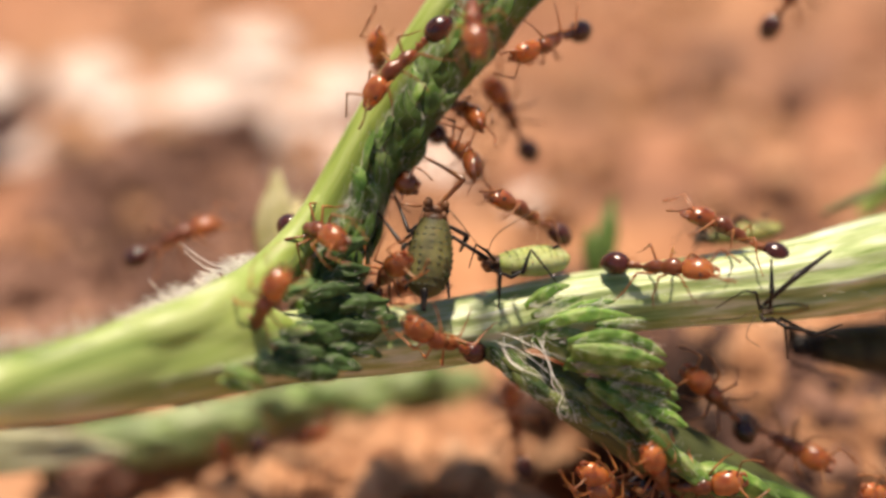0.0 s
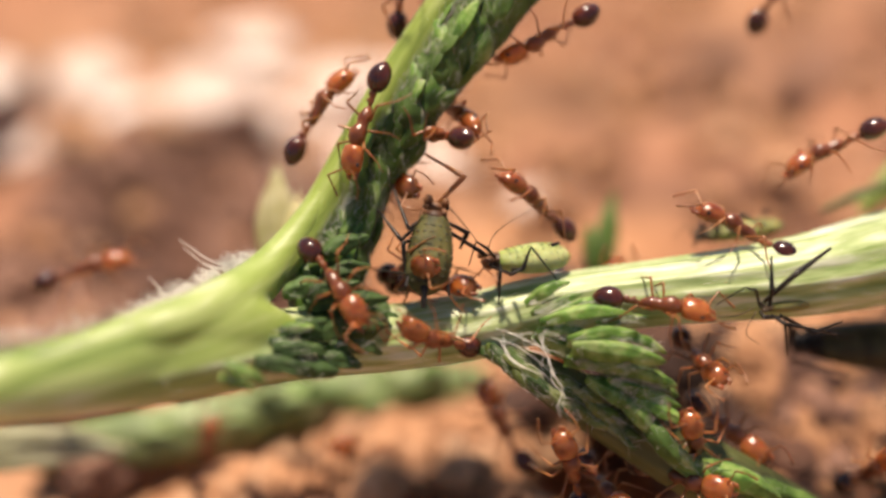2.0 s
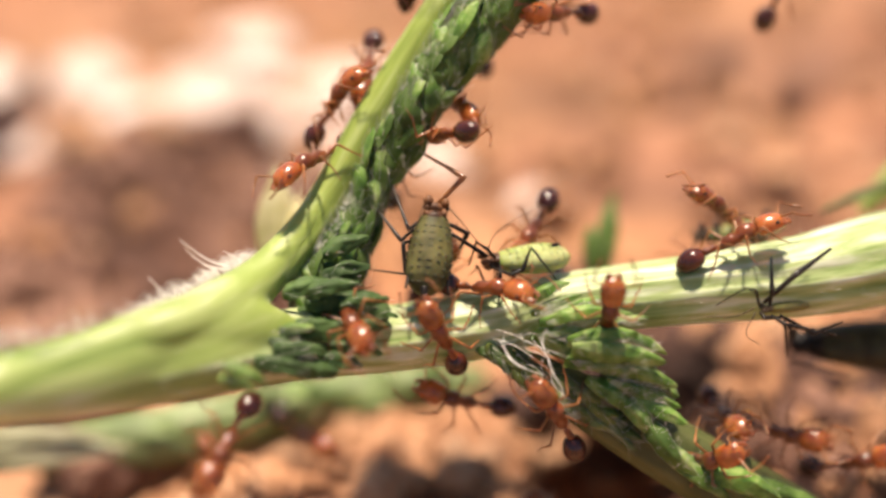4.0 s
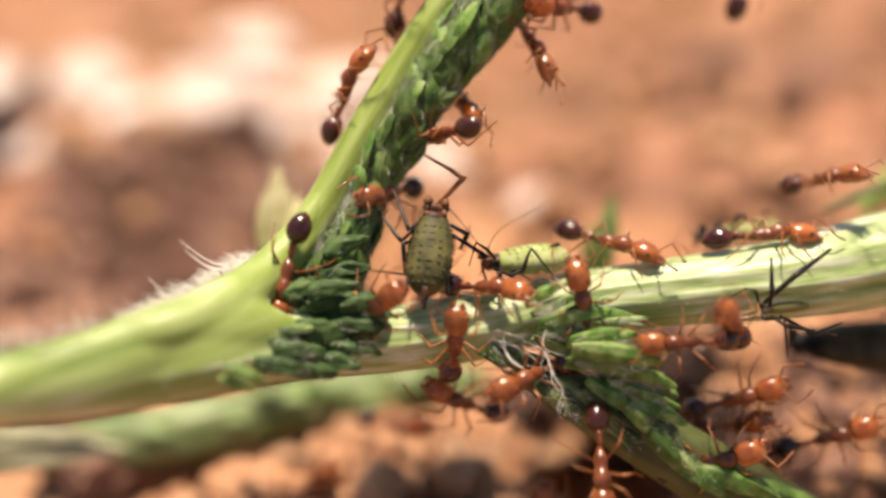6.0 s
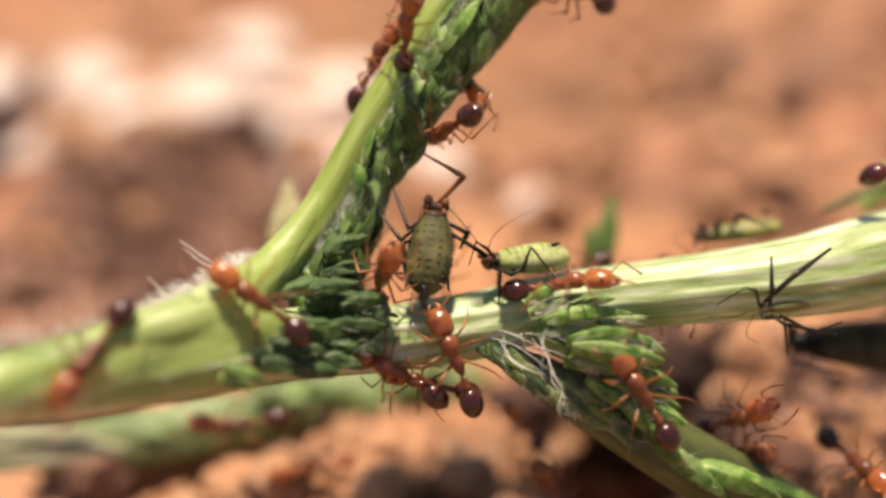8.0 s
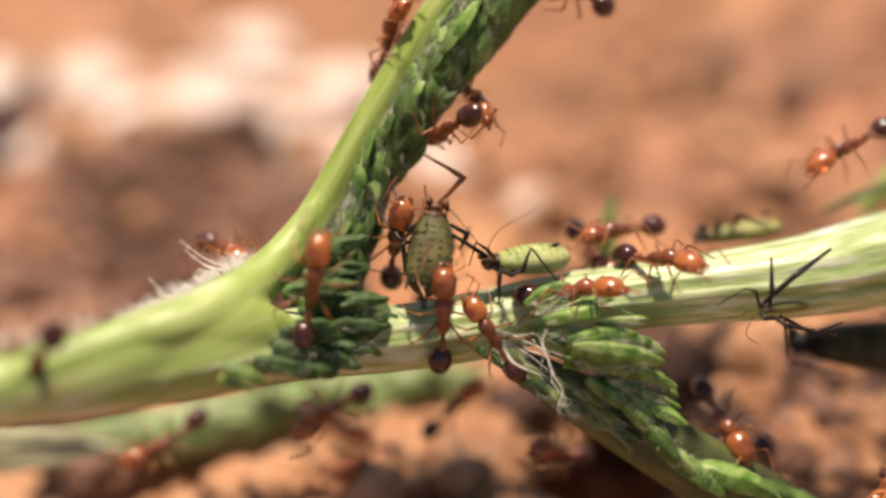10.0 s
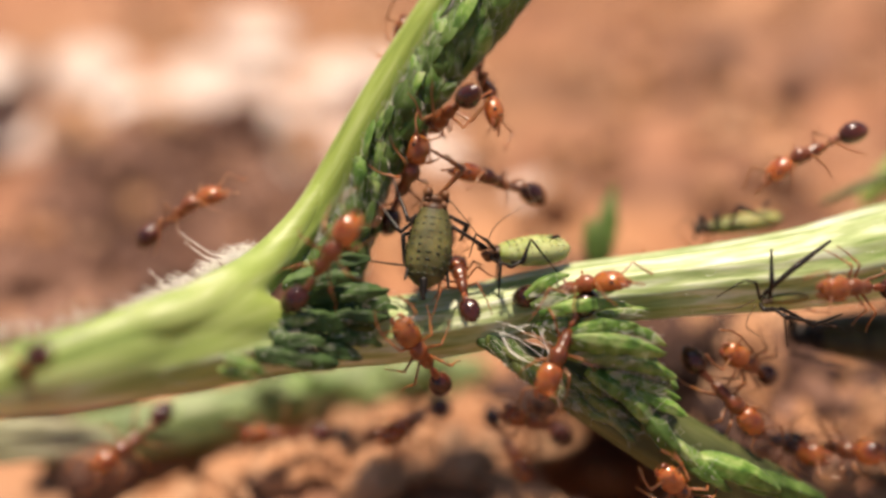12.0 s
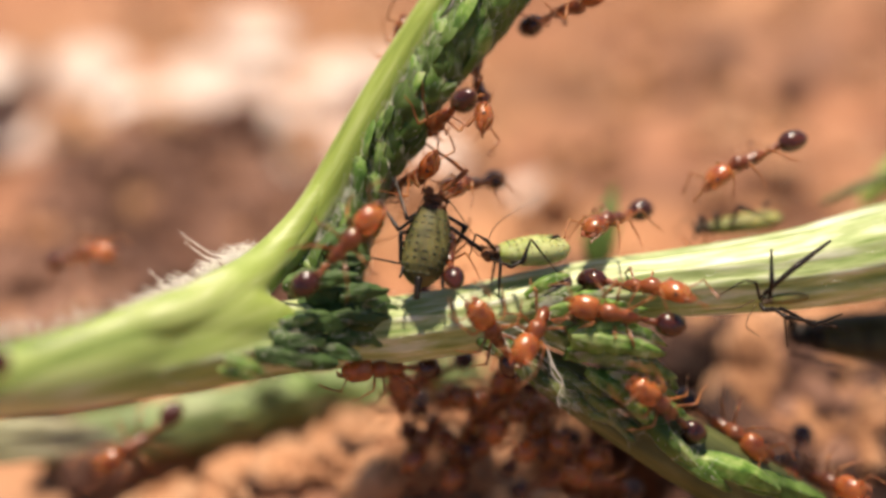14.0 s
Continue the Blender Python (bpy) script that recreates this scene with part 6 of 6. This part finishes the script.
    walk(ant, [(0, lie(9.51, -5.31, -1.6, -27, 38, 0)), (1.5, lie(8.23, -5.13, -1.6, -31, 42, 0)), (2, lie(7.91, -4.97, -1.4, -41, 38, 0)),
               (3.2, lie(9.03, -5.23, -1.6, -22, 41, 0)), (5.3, lie(9.6, -4.52, -1.6, 10, 39, 0)), (6.5, lie(7, -3.88, -0.2, 22, 22, 0)),
               (7, lie(7.95, -4.38, -0.6, -22, 58, 0)), (7.5, lie(8.05, -4.81, -0.8, 30, 52, 0)), (8, lie(7.93, -4.63, -0.8, 33, 52, 0)),
               (10.4, lie(7.66, -4.72, -1, -70, 41, 0)), (11, lie(7.91, -4.84, -1, -58, 26, 0)), (11.6, lie(8.91, -4.62, -1.2, 114, 47, 0)),
               (12, lie(8.4, -3.38, -0.8, 150, 48, 0)), (12.5, lie(6.49, -3.72, 0.4, 171, 53, 0)), (13, lie(7.34, -3.04, 0.2, 122, 52, 0)),
               (13.5, lie(6.56, -2.38, 0.8, 133, 36, 0)), (14, lie(4.5, -1.87, 1.5, 168, 0, 0))])
    stride(ant)
    ant = ants[33]
    walk(ant, [(0, lie(4.45, -6.22, 0.3, 139, 45, 0)), (1, lie(4.25, -5.93, -0.5, 274, 62, 0)), (3, lie(4.91, -6.73, -0.5, 333, 53, 0)),
               (5.5, lie(9.24, -6.03, -1.8, 193, 50, 0)), (7, lie(8.79, -5.31, -1.5, 165, 54, 0)), (7.5, lie(9.76, -6.79, -1.5, 306, 58, 0)),
               (8, lie(8.9, -6.62, -1.5, 254, 50, 0)), (10.5, lie(9.45, -6.39, -2, 288, 48, 0)), (12, lie(9.59, -5.68, -2, 339, 53, 0)),
               (14, lie(9.89, -6.2, -2, 229, 49, 0))])
    stride(ant)
    ant = ants[34]
    walk(ant, [(0, lie(12.19, -6.8, -1.2, 157, 48, 0)), (3, lie(11.68, -5.98, -1.6, 32, 49, 0)), (5.5, lie(10.93, -5.75, -1.6, 6, 18, 0)),
               (7, lie(10.45, -3.73, -0.6, 64, 36, 0)), (7.5, lie(11.65, -5.96, -1.2, -44, 52, 0)), (8, lie(11.42, -5.88, -1.2, -44, 52, 0)),
               (10.4, lie(12.02, -6.57, -0.6, -210, 48, 0)), (11.5, lie(11.01, -6.32, -1, -377, 55, 0)), (12.5, lie(10.96, -5.44, -2, -347, 25, 0)),
               (14, lie(10.49, -6.6, -1.5, -373, 50, 0))])
    stride(ant)
    ant = ants[35]
    walk(ant, [(0, lie(-4.74, -5.82, -5.5, 15, 27, 0)), (1.5, lie(-3.62, -6.57, -5.5, 31, 25, 0)), (3, lie(-4.39, -6.05, -5.5, -5, 31, 0)),
               (5.5, lie(-3.12, -5.51, -5.5, -37, 39, 0)), (7, lie(1.93, -5.55, -5, 134, 48, 0)), (7.5, lie(-2.83, -6.45, -5, 49, 35, 0)),
               (8, lie(-3.97, -6.87, -5.5, 17, 35, 0)), (10.5, lie(-3.26, -5.3, -5.5, -22, 33, 0)), (11.5, lie(-3.16, -6.2, -5.5, 5, 31, 0)),
               (12.2, lie(-1.44, -5.87, -5, 18, 32, 0)), (13, lie(0.58, -6.24, -4, 49, 31, 0)), (13.5, lie(0.61, -6.34, -4, -66, 50, 0)),
               (14, lie(1.48, -4.9, -2.5, 62, 0, 0))])
    stride(ant)
    ant = ants[36]
    walk(ant, [(0, lie(-6.68, -6.77, -6, 101, 36, 0)), (3, lie(-7.59, -6.39, -6, 76, 6, 0)), (5.5, lie(-4.3, -7.96, -6, 169, 36, 0)),
               (8, lie(2.41, -5.34, -4.5, 127, 41, 0)), (10.5, lie(0.09, -4.72, -4, 1, 26, 0)), (11.5, lie(3.16, -6.08, -3, -114, 44, 0)),
               (12.5, lie(0.77, -5.91, -4, -9, 24, 0)), (13.5, lie(3.9, -6.27, -2.5, -140, 56, 0)), (14, lie(2.34, -5.83, -2.5, -297, 37, 0))])
    stride(ant)
    ant = ants[37]
    walk(ant, [(0, lie(4.92, -1.66, -3, 96, 43, 0)), (2.3, lie(4.89, -1.16, -3, 93, 43, 0)), (2.75, lie(4.65, 0.73, -3, 97, 36, 0)),
               (3, lie(3.45, 2.97, -3, 124, 0, 0)), (3.25, lie(2.52, 4.41, -3, 93, 5, 0)), (3.7, lie(1.41, 5.56, -2.6, 119, 42, 0)),
               (4.4, lie(0.46, 6.72, -2.6, 105, 35, 0)), (14, lie(0.46, 6.72, -2.6, 105, 35, 0))])
    stride(ant)
    ant = ants[38]
    walk(ant, [(0, lie(1.71, -8.21, -3, 101, 42, 0)), (5, lie(2.38, -7.75, -3, 58, 47, 0)), (10.5, lie(3.39, -5.52, -2.5, 159, 52, 0)),
               (11.5, lie(2.83, -5.05, -2.5, 131, 40, 0)), (12.5, lie(1.84, -5.79, -3, 175, 36, 0)), (13, lie(-0.09, -6.09, -3.5, 192, 0, 0)),
               (13.5, lie(-0.49, -5.37, -3.5, 161, 0, 0)), (14, lie(-0.25, -5.31, -3.5, 306, 51, 0))])
    stride(ant)
    ant = ants[39]
    walk(ant, [(0, lie(-1.87, -8.07, -4.5, 53, 41, 0)), (5.5, lie(-3.57, -7.55, -5, 22, 34, 0)), (7, lie(-4.68, -7.1, -5, 148, 43, 0)),
               (10.4, lie(-2.23, -6.33, -4.5, 194, 51, 0)), (11.5, lie(-5.02, -6.21, -4.5, 175, 24, 0)), (12.5, lie(-3.11, -5.31, -4.5, 191, 39, 0)),
               (13.3, lie(2.49, -5.5, -2.5, 349, 43, 0)), (14, lie(3.04, -6.85, -2.5, 394, 39, 0))])
    stride(ant)
    ant = ants[40]
    walk(ant, [(0, lie(1.2, -9.44, -2, 131, 41, 0)), (12.2, lie(1.2, -9.44, -2, 131, 41, 0)), (13, lie(0.27, -6.47, -3, 68, 48, 0)),
               (13.5, lie(0.54, -6.28, -3, 116, 48, 0)), (14, lie(0.68, -6.01, -3, 239, 32, 0))])
    stride(ant)
    ant = ants[41]
    walk(ant, [(0, lie(3.78, -9.61, -1.5, 127, 46, 0)), (12, lie(3.78, -9.61, -1.5, 127, 46, 0)), (12.7, lie(3.78, -7.17, -1.5, 124, 41, 0)),
               (13, lie(3.55, -5.82, -1.5, 172, 32, 0)), (13.5, lie(3.4, -5.58, -1.5, 173, 32, 0)), (14, lie(2.86, -5.66, -1.8, 189, 47, 0))])
    stride(ant)
    ant = ants[42]
    walk(ant, [(0, lie(-1.98, -10.04, -3, 63, 49, 0)), (12, lie(-1.98, -10.04, -3, 63, 49, 0)), (13, lie(-1.13, -5.98, -4, 81, 56, 0)),
               (13.5, lie(-0.9, -6.52, -4, 84, 47, 0)), (14, lie(-0.89, -6.69, -4, 80, 47, 0))])
    stride(ant)
    ant = ants[43]
    walk(ant, [(0, lie(-3.43, -9.38, -3, 53, 43, 0)), (12.3, lie(-3.43, -9.38, -3, 53, 43, 0)), (13, lie(-2.08, -5.51, -4, 38, 48, 0)),
               (13.5, lie(-1.62, -4.92, -3.5, 27, 49, 0)), (14, lie(-0.09, -4.65, -3, 22, 54, 0))])
    stride(ant)
    ant = ants[54]
    walk(ant, [(0, lie(3.4, -2.1, -2.6, -88, 10, 0)), (4.2, lie(3.4, -2.1, -2.6, -88, 10, 0)), (4.7, lie(3.5, -0.4, -1.0, -89, 20, 0)), (5.0, lie(3.6, -1.2, 1.5, -89, -20, 0)), (5.3, lie(3.75, -2.55, 1.9, -90, 0, 0)),
               (5.5, lie(3.85, -3.57, 1.8, -91, 0, 0)), (5.8, lie(3.9, -4.6, 1.7, -95, 8, 0)), (6.1, lie(4.1, -6.2, 1.2, -85, 15, 0)), (6.6, lie(4.4, -9.6, 0.6, -85, 20, 0)), (14, lie(4.4, -9.8, 0.6, -85, 20, 0))])
    stride(ant)
    # the crowd that gathers in the hollow at the end
    for ant, heading, nose, places in zip(ants[44:54], (200, 120, 70, 100, 60, 10, 160, -40, 240, 190), (30, 45, 20, 40, 35, 50, 30, 45, 25, 40),
                                          (((-0.02, -4.36), (0.2, -4.25), (-0.34, -3.81)), ((1.36, -3.86), (1.23, -3.76), (2.16, -3.6)), ((0.74, -4.9), (0.3, -5.35), (1.4, -4.8)),
                                           ((-1.0, -6.0), (0.0, -6.3), (-1.2, -4.7)), ((-0.13, -6.8), (1.4, -6.1), (1.07, -6.0)), ((3.36, -5.9), (3.9, -6.3), (3.6, -6.1)),
                                           ((5.4, -6.65), (5.0, -6.9), (4.6, -6.9)), ((2.2, -5.3), (2.4, -5.6), (2.6, -5.2)), ((-0.6, -5.2), (-0.9, -4.6), (-0.4, -5.4)), ((4.4, -5.6), (3.2, -5.0), (2.9, -4.6)))):
        (a, b), (c, d), (e, f) = places
        walk(ant, [(0, lie(a * 1.1, -9.9, -2.4, 90, 30, 0)), (12.0, lie(a * 1.1, -9.6, -2.4, 90, 30, 0)), (13, lie(a, b, -2.4, heading * 0.6 + 36, nose, 0)),
                   (13.5, lie(c, d, -2.4, heading * 0.8 + 18, nose, 0)), (14, lie(e, f, -2.4, heading, nose, 0))])
        stride(ant)


motions()
